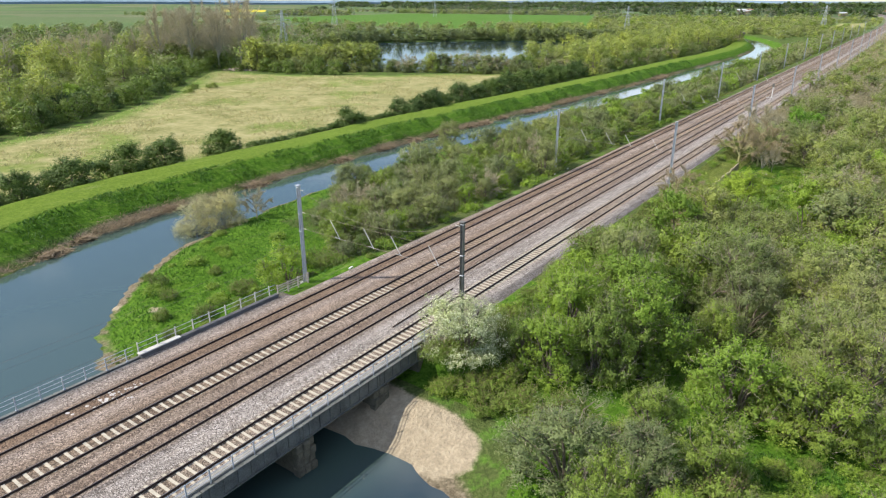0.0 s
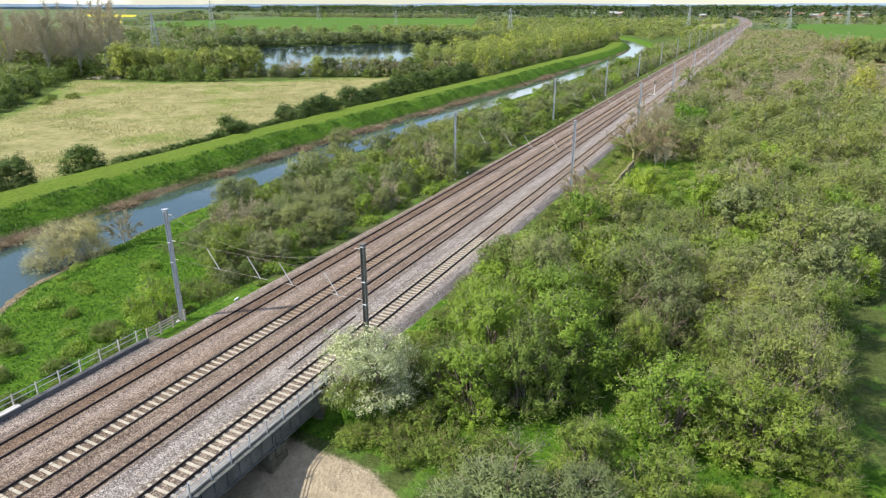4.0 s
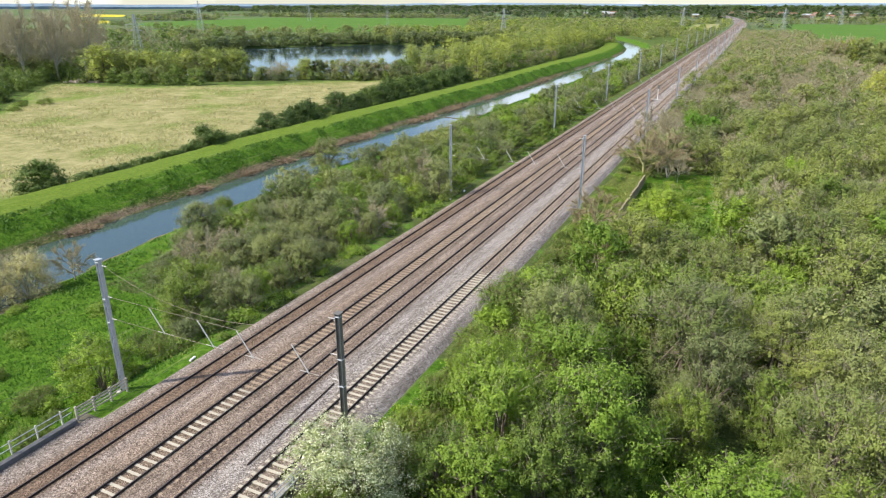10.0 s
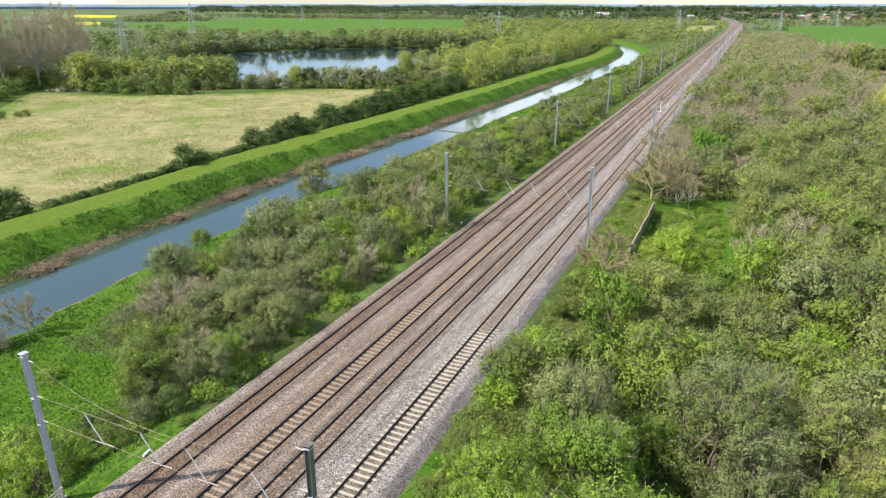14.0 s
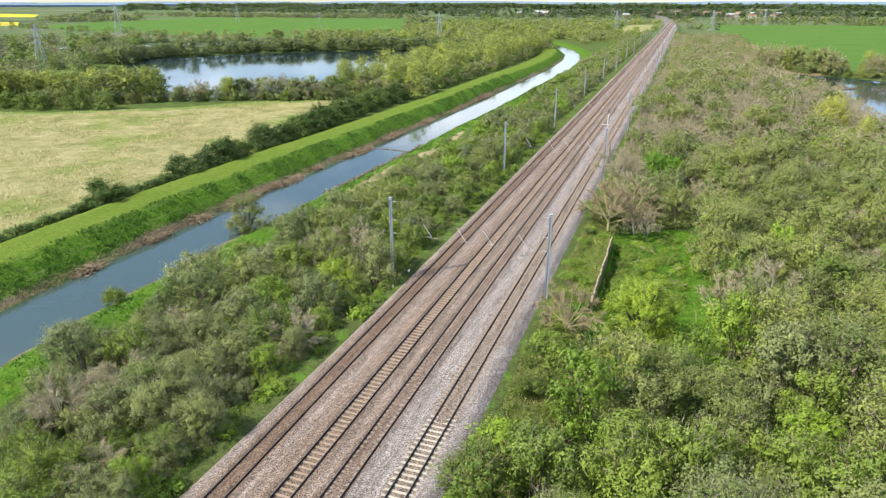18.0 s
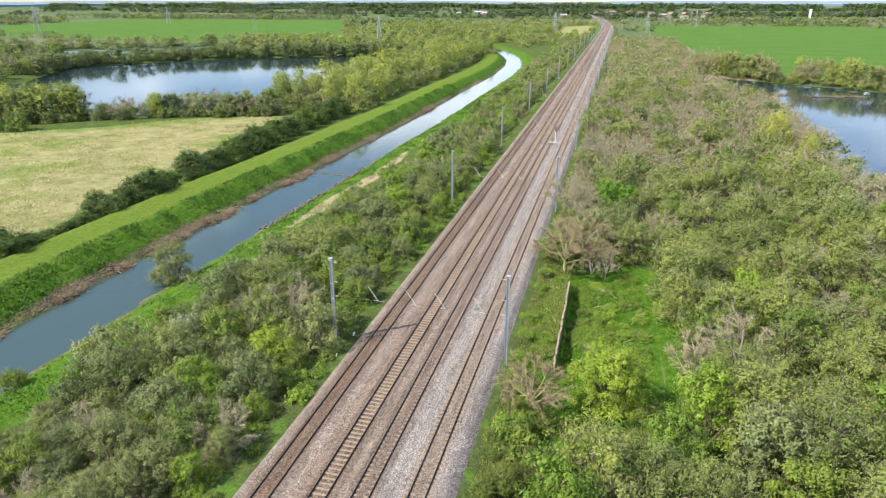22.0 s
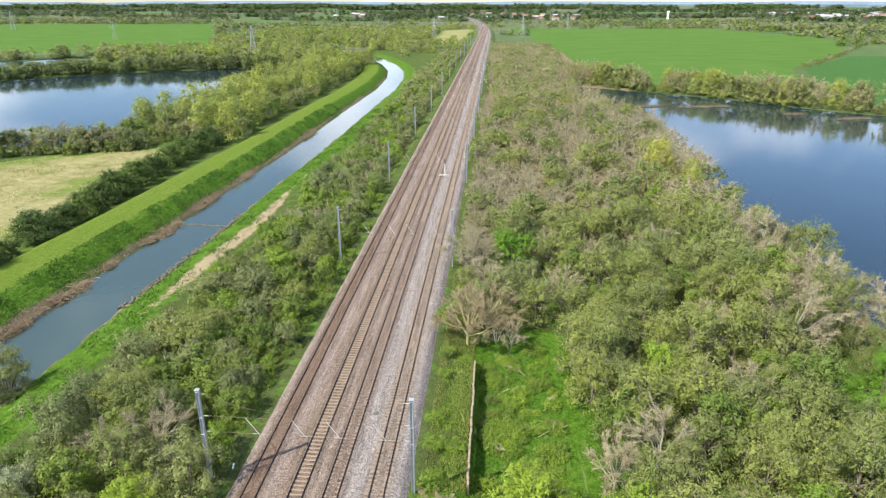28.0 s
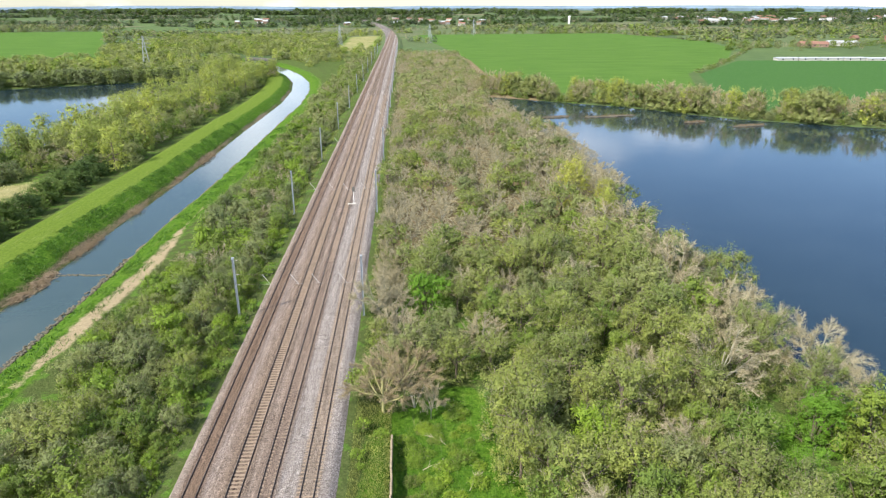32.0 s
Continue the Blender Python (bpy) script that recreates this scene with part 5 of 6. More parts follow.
def right_kind(x, y):
    u = FLORA.random()
    if y > 116 and x < 26:
        return "bare" if u < 0.8 else "olive"
    if y > 235 or (x > 70 and y > 92):
        return ("bare", "bare", "olive", "bare", "grey")[int(u * 5)] if u < 0.9 else "mid"
    if y > 150:
        return "bare" if u < 0.60 else "olive" if u < 0.86 else "grey" if u < 0.95 else "mid"
    if y > 40:
        if x < 24 and 56 < y < 97:
            return "nettle"
        if x < 24:
            return "bramble" if u < 0.6 else "bare" if u < 0.72 else "mid"
        return "olive" if u < 0.56 else "mid" if u < 0.68 else "fresh" if u < (0.82 if y < 75 else 0.74) else "grey" if u < 0.93 or y < 60 else "bare"
    if x > 36 and y > 8:
        return "olive" if u < 0.42 else "grey" if u < 0.70 else "mid"
    return "mid" if u < 0.42 else "fresh" if u < 0.74 else "grey" if u < 0.86 else "bramble"


def fill(x0, x1, y0, y1, gap, kinds, level, lo=0.78, hi=1.15, group="", seen=None, slim=1.0):
    spots = []
    y, row = y0, 0
    while y < y1:
        x = x0 + (row % 2) * gap * 0.5
        while x < x1:
            spots.append((x + FLORA.uniform(-0.38, 0.38) * gap, y + FLORA.uniform(-0.38, 0.38) * gap))
            x += gap
        y += gap * 0.87
        row += 1
    px, py = np.array([s[0] for s in spots]), np.array([s[1] for s in spots])
    zs = ground_height(px, py)
    ok = (zs > WATER_Z + 0.35) & ((px < -5.3) | (px > 18.6))
    for poly in (CLEARING, TRACK_RIGHT, GLADE):
        ok &= inside(px, py, poly) < (-3.8 if poly is not GLADE else -2.0)
    for x, y, z, good in zip(px, py, zs, ok):
        if good and not taken(x, y) and (seen is None or seen(x, y)):
            kd = kinds(x, y)
            if kd:
                plant(kd, x, y, KINDS[kd][2] * FLORA.uniform(lo, hi) * (1.2 if x > 64 and y > 80 else 0.86 if kd == "bare" else 1.0), level, group=group, z=z,
                      wide=1.0 if kd in ("bramble", "nettle") else FLORA.uniform(0.88, 1.12) * (slim * 1.2 if kd == "bare" else slim))


def edge_low(f):
    """Smaller scrub where the wood meets the ballast."""
    def g(x, y):
        if x < 23.6 and 57 < y < 98:
            return "nettle"
        if x < 21.6 and y < 118:
            return "bramble"
        return f(x, y)
    return g


def wood_reach(x, y):
    return x < max(57, 42 + 0.8 * (y - 20))


fill(19.4, 100, -14, 32, 5.9, edge_low(right_kind), 0, 0.75, 1.65, group="woodland beside the railway", seen=wood_reach, slim=0.86)
fill(19.4, 100, 32, 150, 6.0, edge_low(right_kind), 1, 0.95, 1.55, group="woodland beside the railway", seen=wood_reach, slim=0.92)


def left_kind(x, y):
    u = FLORA.random()
    if y < 22 and not (x > -14 and y > 10):
        return None
    if x < -28.6 + 3.4 * min(max((y - 62) / 40, 0), 1) + 1.2 * math.sin(y * 0.09):
        return None
    if x > -6.9:
        return "bramble" if u < 0.5 else "mid" if u < 0.72 else "grey" if u < 0.86 else None
    if x < -24 and y < 110:
        return "bramble" if u < 0.35 else "grey" if u < 0.7 else "mid"
    if y < 48:
        return "grey" if u < 0.62 else "mid" if u < 0.85 else "bare"
    if y > 150:
        return "grey" if u < 0.40 else "mid" if u < 0.68 else "bare" if u < 0.80 else "fresh"
    return "mid" if u < 0.34 else "grey" if u < 0.56 else "fresh" if u < 0.84 else "olive"


fill(-33, -5.0, 9, 44, 4.2, left_kind, 0, 0.65, 1.2, "scrub between river and railway")
fill(-33, -5.0, 44, 150, 4.2, left_kind, 1, 0.65, 1.2, "scrub between river and railway")
fill(22.5, 98, 150, 330, 7.4, right_kind, 2, 1.0, 1.35, group="woodland beside the railway", slim=1.06)
fill(-31, -5.0, 150, 330, 4.5, left_kind, 2, 0.65, 1.05, "scrub between river and railway")

# lakeside willows behind the meadow
for i in range(64):
    u = i / 63
    x = -228 + u * 122 + FLORA.uniform(-3, 3)
    y = 174 + u * 62 + 8 * math.sin(u * 3.1) + FLORA.uniform(-3, 5)
    plant(FLORA.choice(("yellow", "yellow", "yellow", "olive") if u < 0.45 else ("yellow", "bare", "olive", "grey")), x, y, FLORA.uniform(12, 18.5) if u < 0.45 else FLORA.uniform(6, 11), 2, wide=FLORA.uniform(0.95, 1.35), group="lakeside willows")
for i in range(60):
    u = i / 59
    plant("grey" if i % 3 else "mid", -228 + u * 128 + FLORA.uniform(-3, 3), 167 + u * 66 + 8 * math.sin(u * 3.1) + FLORA.uniform(-2, 3), FLORA.uniform(3, 5.5), 2,
          group="lakeside bushes")


def belt_kind(x, y):
    u = FLORA.random()
    return "yellow" if u < 0.20 else "mid" if u < 0.48 else "grey" if u < 0.70 else "bare" if u < 0.84 else "olive"


fill(-121, -76, 250, 560, 6.4, belt_kind, 2, 0.95, 1.4, "tree belt between lake and river")


def wood_kind(x, y):
    d = -inside(np.array([x]), np.array([y]), MEADOW)[0]
    u = FLORA.random()
    if d < 4:
        return None
    if d < 14:
        return "mid" if u < 0.8 else "dark"
    if d < 48:
        return "mid" if u < 0.32 else "grey" if u < 0.60 else "fresh" if u < 0.75 else "olive" if u < 0.9 else "yellow"
    return "yellow" if u < 0.42 else "poplar" if u < 0.70 else "mid" if u < 0.88 else "grey"


fill(-300, -112, 0, 185, 7.4, wood_kind, 2, 0.9, 1.5, "wood behind the meadow")
for x, y in ((-244, 168), (-252, 158), (-240, 182), (-256, 178), (-264, 166), (-272, 186), (-266, 150), (-280, 170), (-262, 196)):
    plant("poplar", x, y, FLORA.uniform(33, 40), 1, wide=0.85, group="wood behind the meadow", label="tall bare poplar-like tree above the wood")
plant_rest()


def far_wood(name, spots, kinds, label, level=3):
    """Distant trees joined into one mass."""
    if not spots:
        return
    zs = ground_height(np.array([s[0] for s in spots]), np.array([s[1] for s in spots]))
    by = {}
    for (x, y, h), z in zip(spots, zs):
        kd = FLORA.choice(kinds)
        s = h / KINDS[kd][2]
        by.setdefault(kd, []).append((x, y, z - 0.3, FLORA.uniform(0, 6.28), s, s, FLORA.randrange(3)))
    vs, fs, ms, slots, n = [], [], [], [], 0
    for kd, rows in sorted(by.items()):
        v, f, mi = joined(kd, level, rows)
        vs.append(v)
        fs.append(f + n)
        ms.append(mi + len(slots))
        slots += [KINDS[kd][6], KINDS[kd][7]]
        n += len(v)
    me = mesh_of(name, np.concatenate(vs), np.concatenate(fs), *slots)
    me.polygons.foreach_set("material_index", np.concatenate(ms))
    tagged(new(name, me), label, "trees", kind="stuff")


def scatter(x0, x1, y0, y1, n, lo, hi):
    return [(FLORA.uniform(x0, x1), FLORA.uniform(y0, y1), FLORA.uniform(lo, hi)) for _ in range(n)]


OPEN = (PALE_FIELD, LAKE_LEFT, LAKE_RIGHT, LAKE_BACK, POND_LEFT, POND_FAR, CROP, CROP_DARK, CROP_LEFT, MEADOW, RAPE, RAPE_NEAR)


def dry(spots, margin=20):
    """Those spots that are off water, tracks and open fields."""
    px, py = np.array([s[0] for s in spots]), np.array([s[1] for s in spots])
    off = px - rail_bend(py)
    ok = ((off < -7) | (off > 21)) & (river_at(px, py)[0] > margin)
    for p in OPEN:
        ok &= inside(px, py, p) < (6 if p in (CROP, CROP_DARK) else -1.5)
    return [s for s, g in zip(spots, ok) if g]


def along(pts, n, spread, lo, hi):
    out = []
    for (x0, y0), (x1, y1) in zip(pts, pts[1:]):
        for _ in range(n):
            u = FLORA.random()
            out.append((x0 + (x1 - x0) * u + FLORA.gauss(0, spread), y0 + (y1 - y0) * u + FLORA.gauss(0, spread), FLORA.uniform(lo, hi)))
    return dry(out)


far_wood("woodland_strip", dry(scatter(20, 80, 330, 760, 900, 5.5, 9.5)), ["bare", "bare", "bare", "olive", "grey"], "bare brown woodland strip beside the railway")
far_wood("lakeside_trees", along([(74, 455), (150, 400), (199, 353), (258, 324), (345, 276)], 52, 4.5, 8, 16), ["bare", "bare", "olive", "grey", "grey", "yellow"],
         "mixed trees along the far lake shore", 2)
far_wood("shore_scrub", along([(74, 451), (150, 396), (198, 349), (256, 320), (343, 272)], 60, 0.9, 2.5, 4.5), ["grey", "mid", "olive", "grey"], "low scrub along the far lake shore", 2)
far_wood("scrub_strip", dry(scatter(-27, -6, 330, 720, 420, 3.5, 7.5), 10), ["grey", "mid", "bare", "grey"], "scrub between river and railway far off")
far_wood("lake_shore_trees", along([(-132, 562), (-170, 547), (-212, 530), (-258, 508), (-305, 470), (-350, 395), (-330, 330)], 60, 4, 6, 11), ["grey", "grey", "yellow", "olive"],
         "trees along the far shore of the lake")
far_wood("lake_back_trees", along([(-300, 590), (-350, 645), (-480, 535), (-570, 440)], 70, 7, 6, 12), ["grey", "olive", "grey", "bare"], "trees behind the second lake")
far_wood("valley_wood", dry(scatter(-330, -60, 560, 1150, 1500, 6, 13)) + dry(scatter(-75, -9, 690, 1300, 300, 5, 11)), ["grey", "yellow", "olive", "grey", "mid"], "mixed spring woodland along the valley")
far_wood("left_wood", dry(scatter(-640, -262, 20, 430, 800, 8, 15)), ["mid", "olive", "bare", "yellow", "grey"], "broad spring wood beyond the meadow")
far_wood("field_hedges", along([(262, 556), (356, 690), (470, 870), (480, 1020), (420, 1310)], 40, 2.0, 2.5, 5) + along([(60, 1290), (418, 1325), (900, 1400)], 90, 12, 3, 9)
         + along([(430, 860), (620, 900), (900, 880), (1300, 1000)], 90, 25, 5, 12) + along([(-410, 1015), (-600, 1480), (-1100, 1420)], 90, 14, 5, 10)
         + along([(-500, 635), (-1000, 790), (-1500, 860)], 90, 14, 5, 10), ["grey", "olive", "bare", "mid"], "hedgerows and copses between the fields")


def belts(x0, x1, y0, y1, count, each, lo, hi):
    """Long thin belts and copses lying across the view, with single trees between."""
    out = []
    for _ in range(count):
        cx, cy = FLORA.uniform(x0, x1), FLORA.uniform(y0, y1)
        ln, th = FLORA.uniform(60, 420), FLORA.uniform(8, 40)
        sl = FLORA.uniform(-0.35, 0.35)
        for _ in range(int(each * ln / 200)):
            u = FLORA.uniform(-0.5, 0.5)
            out.append((cx + u * ln, cy + u * ln * sl + FLORA.gauss(0, th * 0.5), FLORA.uniform(lo, hi)))
    return dry([s for s in out if abs(s[0]) < 350 + 0.85 * s[1]])


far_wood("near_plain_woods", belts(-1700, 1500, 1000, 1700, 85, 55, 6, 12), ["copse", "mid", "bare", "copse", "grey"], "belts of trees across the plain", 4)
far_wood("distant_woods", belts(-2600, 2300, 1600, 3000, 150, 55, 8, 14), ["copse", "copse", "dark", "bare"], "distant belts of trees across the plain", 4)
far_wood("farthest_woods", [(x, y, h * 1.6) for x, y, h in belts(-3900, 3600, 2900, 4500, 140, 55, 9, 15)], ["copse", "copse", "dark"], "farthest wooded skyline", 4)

def reed_islet(x, y, w, d, seed):
    """A low mud bank in the lake with dead reeds on it."""
    t = thing("reed_islet", pose(x, y, WATER_Z, 0, 0, 12), "low muddy islet with dead reeds in the lake", "islet", "islets in the lake")
    bm = bmesh.new()
    bmesh.ops.create_icosphere(bm, subdivisions=3, radius=1.0, matrix=Matrix.Diagonal((w, d, 0.4, 1)))
    rnd = random.Random(seed)
    for v in bm.verts:
        v.co *= rnd.uniform(0.8, 1.15)
    part("mud_bank", bm, STONE, t)
    r = np.random.RandomState(seed)
    n = 500
    a, q = r.uniform(0, 6.28, n), r.uniform(0, 1, n) ** 0.5
    p = np.stack([np.cos(a) * q * w, np.sin(a) * q * d, 0.3 * (1 - q)], 1)
    up = np.stack([r.normal(0, 0.3, n), r.normal(0, 0.3, n), r.uniform(0.4, 1.3, n)], 1)
    sd = np.stack([np.full(n, 0.06), r.normal(0, 0.05, n), np.zeros(n)], 1)
    part("reeds", mesh_of("reeds", np.stack([p - sd, p + sd, p + up], 1).reshape(-1, 3), np.arange(n * 3).reshape(-1, 3), STRAW), None, t)


for i, (x, y, w, d) in enumerate(((133, 362, 15, 1.6), (104, 361, 8, 1.2), (192, 330, 9, 1.3), (170, 341, 6, 1.0))):
    reed_islet(x, y, w, d, i)
feature("blossom", -66, 684, 7.5, 1.4, level=2, label="large bush white with blossom beside the river bend")

for x, y, h in ((-196, 109, 1.8), (-189, 114, 1.6), (-181, 117, 2.0), (-176, 103, 1.5), (-192, 104, 1.4), (-184, 110, 1.7)):
    plant("bramble", x, y, h, 1, wide=1.4, group="scrub in the meadow")


def rubble_heap(x, y, w, d, h, seed):
    """A low heap of broken stone and soil at the meadow's corner."""
    hp = thing("rubble_heap", pose(x, y, soil(x, y), 0, 0, 20), "low heap of pale rubble and soil at the meadow's edge", "heap")
    rnd = random.Random(seed)
    for _ in range(70):
        u, q = rnd.uniform(0, 6.28), rnd.random() ** 0.6
        bm = bmesh.new()
        r = rnd.uniform(0.35, 1.0)
        bmesh.ops.create_icosphere(bm, subdivisions=1, radius=r, matrix=Matrix.Translation((q * w * math.cos(u), q * d * math.sin(u), h * (1 - q) * 0.8)) @ Euler(
            (rnd.uniform(0, 3), rnd.uniform(0, 3), 0)).to_matrix().to_4x4() @ Matrix.Diagonal((1.2, rnd.uniform(0.6, 1), rnd.uniform(0.4, 0.7), 1)))
        part("stone", bm, RUBBLE, hp)


RUBBLE = plain("pale broken rubble", (0.42, 0.34, 0.27), 0.95, 0, 0.3, 0.8, 0.4)
rubble_heap(-228, 168, 9, 3.0, 1.3, 2)

# ---- far structures ----


def pylon():
    p = thing("electricity_pylon", pose(0, 0, 0), "grey lattice electricity pylon", "pylon", "line of pylons")
    bm = bmesh.new()
    H = 27.0

    def half(z):
        return 2.6 * (1 - z / H) ** 1.15 + 0.35
    levels = [0, 4.5, 8.5, 12, 15, 17.5, 20, 22, 24, 26, 27]
    for sx, sy in ((1, 1), (1, -1), (-1, 1), (-1, -1)):
        bm = bmesh.new()
        tube(bm, [(sx * half(z), sy * half(z), z) for z in levels], 0.11, 4)
        part("leg", bm, STEEL, p)
    bm = bmesh.new()
    for a, b in zip(levels, levels[1:]):
        for s in (1, -1):
            tube(bm, [(-half(a), s * half(a), a), (half(b), s * half(b), b)], 0.06, 3)
            tube(bm, [(half(a), s * half(a), a), (-half(b), s * half(b), b)], 0.06, 3)
            tube(bm, [(s * half(a), -half(a), a), (s * half(b), half(b), b)], 0.06, 3)
            tube(bm, [(s * half(a), half(a), a), (s * half(b), -half(b), b)], 0.06, 3)
    part("bracing", bm, STEEL, p)
    for z, w in ((17.5, 4.2), (20.8, 5.2), (24.0, 3.8)):
        for s in (1, -1):
            bm = bmesh.new()
            tube(bm, [(0, 0.3, z), (s * w, 0, z + 0.4)], 0.09, 4)
            tube(bm, [(0, -0.3, z + 1.2), (s * w, 0, z + 0.4)], 0.07, 4)
            arm = part("crossarm", bm, STEEL, p)
            part("insulator", rod((s * w, 0, z + 0.4), (s * w, 0, z - 1.4), 0.1, 5), CERAMIC, arm)
    return p


def build_pylons():
    src = pylon()
    spots = [(-200, 625, 1.05), (-300, 262, 1.0), (-640, 660, 1.35), (-58, 915, 1.05), (62, 1000, 1.0), (150, 1250, 1.0), (-820, 1150, 1.2), (-480, 880, 0.9)]
    for i, (x, y, s) in enumerate(spots):
        z = float(ground_height(np.array([x]), np.array([y]))[0]) - 0.2
        m = Matrix.LocRotScale((x, y, z), Euler((0, 0, 0.5)), (s, s, s))
        if i == 0:
            src.matrix_world = m
        else:
            c = copy_thing(src, pose(x, y, z, 0, 0, 30))
            c.scale = (s, s, s)


build_pylons()


def build_far_bridge():
    b = thing("road_bridge", pose(-118, 702, 0, 0, 0, -32), "flat dark concrete bridge over the river far off", "bridge")
    bm = bmesh.new()
    box(bm, -17, -3.5, -1.6, 17, 3.5, -0.6, 0.05)
    part("deck", bm, PARAPET, b)
    for s in (-1, 1):
        bm = bmesh.new()
        box(bm, -17, s * 3.5 - 0.15, -0.6, 17, s * 3.5 + 0.15, 0.5, 0.03)
        part("parapet", bm, STEEL_DARK, b)
        bm = bmesh.new()
        box(bm, s * 14 - 2.2, -3.4, -6, s * 14 + 2.2, 3.4, -1.6)
        part("abutment", bm, STONE, b)


build_far_bridge()


def building(name, x, y, turn, w, d, h, rise, wall, roof, label, bays=4):
    z = float(ground_height(np.array([x]), np.array([y]))[0])
    b = thing(name, pose(x, y, z, 0, 0, turn), label, name.replace("_", " "), "distant buildings")
    bm = bmesh.new()
    box(bm, -w / 2, -d / 2, -0.5, w / 2, d / 2, h)
    part("wall", bm, wall, b)
    bm = bmesh.new()
    o = 0.4
    vs = [bm.verts.new(p) for p in ((-w / 2 - o, -d / 2 - o, h), (w / 2 + o, -d / 2 - o, h), (w / 2 + o, d / 2 + o, h), (-w / 2 - o, d / 2 + o, h),
                                    (-w / 2 - o, 0, h + rise), (w / 2 + o, 0, h + rise))]
    for f in ((0, 1, 5, 4), (2, 3, 4, 5), (0, 4, 3), (1, 2, 5), (0, 3, 2, 1)):
        bm.faces.new([vs[i] for i in f])
    part("roof", bm, roof, b)
    for i in range(bays):
        bm = bmesh.new()
        cx = -w / 2 + (i + 0.5) * w / bays
        box(bm, cx - 0.7, -d / 2 - 0.06, h * 0.35, cx + 0.7, -d / 2 + 0.1, h * 0.35 + 1.5)
        part("window", bm, GLASS_DARK, b)


def build_buildings():
    building("barn", 562, 888, -12, 34, 14, 4.0, 3.0, BRICK, ROOF, "long red-roofed brick farm barn", 5)
    building("farm_shed", 612, 905, -8, 38, 18, 4.5, 2.5, CONCRETE_PALE, ROOF_GREY, "pale grey-roofed farm shed", 4)
    building("house", 735, 985, 10, 14, 9, 6.0, 3.6, BRICK, ROOF, "red-brick house with a tiled roof", 3)
    building("house", 700, 1010, 30, 12, 9, 5.5, 3.5, BRICK, ROOF, "red-brick house with a tiled roof", 3)
    building("house", 755, 940, -20, 12, 9, 5.5, 3.5, BRICK, ROOF_GREY, "brick house with a grey roof", 3)
    for i in range(9):
        building("greenhouse", 410 + i * 22, 684 - i * 2.0, 0, 21, 9, 2.2, 1.0, CONCRETE_PALE, ROOF_GREY, "low white polythene growing tunnel", 2)
    rnd = random.Random(31)
    for i in range(46):
        x, y = rnd.uniform(880, 1750), rnd.uniform(1900, 2500)
        building("house", x, y, rnd.uniform(-40, 40), rnd.uniform(14, 34), rnd.uniform(9, 14), rnd.uniform(5, 8), 3.2, CONCRETE_PALE if i % 3 else BRICK, ROOF_GREY if i % 2 else ROOF,
                 "pale distant building on the edge of town", 3)
    for i in range(26):
        x, y = rnd.uniform(-500, 320), rnd.uniform(1750, 2300)
        building("house", x, y, rnd.uniform(-40, 40), rnd.uniform(12, 24), 9, rnd.uniform(5, 7), 3.2, CONCRETE_PALE if i % 2 else BRICK, ROOF if i % 2 else ROOF_GREY,
                 "distant house on the edge of town", 3)
    building("tower", 480, 1900, 0, 5, 5, 19, 2, PAINT_WHITE, PAINT_WHITE, "slim white tower standing above far trees", 1)


build_buildings()

# low hills that close the plain
hv, hf = [], []
HN = 90
for i in range(HN + 1):
    a = radians(-85 + 170 * i / HN)
    x, y = 4750 * math.sin(a), 4750 * math.cos(a)
    top = 22 + 12 * noise.noise(Vector((i * 0.13, 2.0, 0))) + 6 * noise.noise(Vector((i * 0.6, 5.0, 0)))
    hv += [(x, y, -30), (x, y, top * 0.75), (x * 1.01, y * 1.01, top + 10)]
for i in range(HN):
    for j in range(2):
        hf.append((i * 3 + j, (i + 1) * 3 + j, (i + 1) * 3 + j + 1, i * 3 + j + 1))
# the blue is distance haze painted into the hills' base colour
HAZE_HILL = plain("haze-tinted distant hills", (0.17, 0.24, 0.30), 1.0, 0, 0.25, 0.004, 0.0)
setting("backdrop", mesh_of("backdrop", hv, hf, HAZE_HILL), None, "low hills on the far horizon, haze painted in as blue", "backdrop")

# ---- flood litter and grass ----


def litter():
    """Reed stems and driftwood heaped along the flood bank's foot."""
    r = np.random.RandomState(5)
    y = np.arange(-20, 300, 0.009)
    heap = np.sin(y * 0.19) + np.sin(y * 0.071 + 1) + 0.6 * np.sin(y * 0.53)
    y = y[r.uniform(0, 1, len(y)) < np.where(heap > 0.7, 1.0, 0.22)]
    k = np.interp(y, [q[1] for q in RIVER[7:]], [q[0] - q[2] for q in RIVER[7:]])
    heap = np.sin(y * 0.19) + np.sin(y * 0.071 + 1) + 0.6 * np.sin(y * 0.53)
    x = k - 0.5 + r.normal(0, 0.55, len(y)) * np.where(heap > 0.9, 1.3, 1.0) + np.where(heap > 0.9, 0.5, 0)
    z = np.maximum(WATER_Z, ground_height(x, y)) + r.uniform(0, 0.4, len(y)) * np.where(heap > 0.9, 2.2, 0.7)
    a, t = r.uniform(0, 6.28, len(y)), r.normal(0.2, 0.35, len(y))
    ln = r.uniform(0.3, 1.15, len(y))
    w = np.stack([np.cos(a) * np.cos(t), np.sin(a) * np.cos(t), np.sin(t)], 1) * ln[:, None]
    s = np.stack([-np.sin(a), np.cos(a), np.full(len(y), 0.4)], 1) * r.uniform(0.015, 0.05, len(y))[:, None]
    p = np.stack([x, y, z], 1)
    v = np.stack([p - s, p + s, p + w], 1).reshape(-1, 3)
    me = mesh_of("flood_litter", v, np.arange(len(v)).reshape(-1, 3), STRAW)
    tagged(new("flood_litter", me), "brown reed litter and driftwood along the river bank", "litter", kind="stuff")


litter()


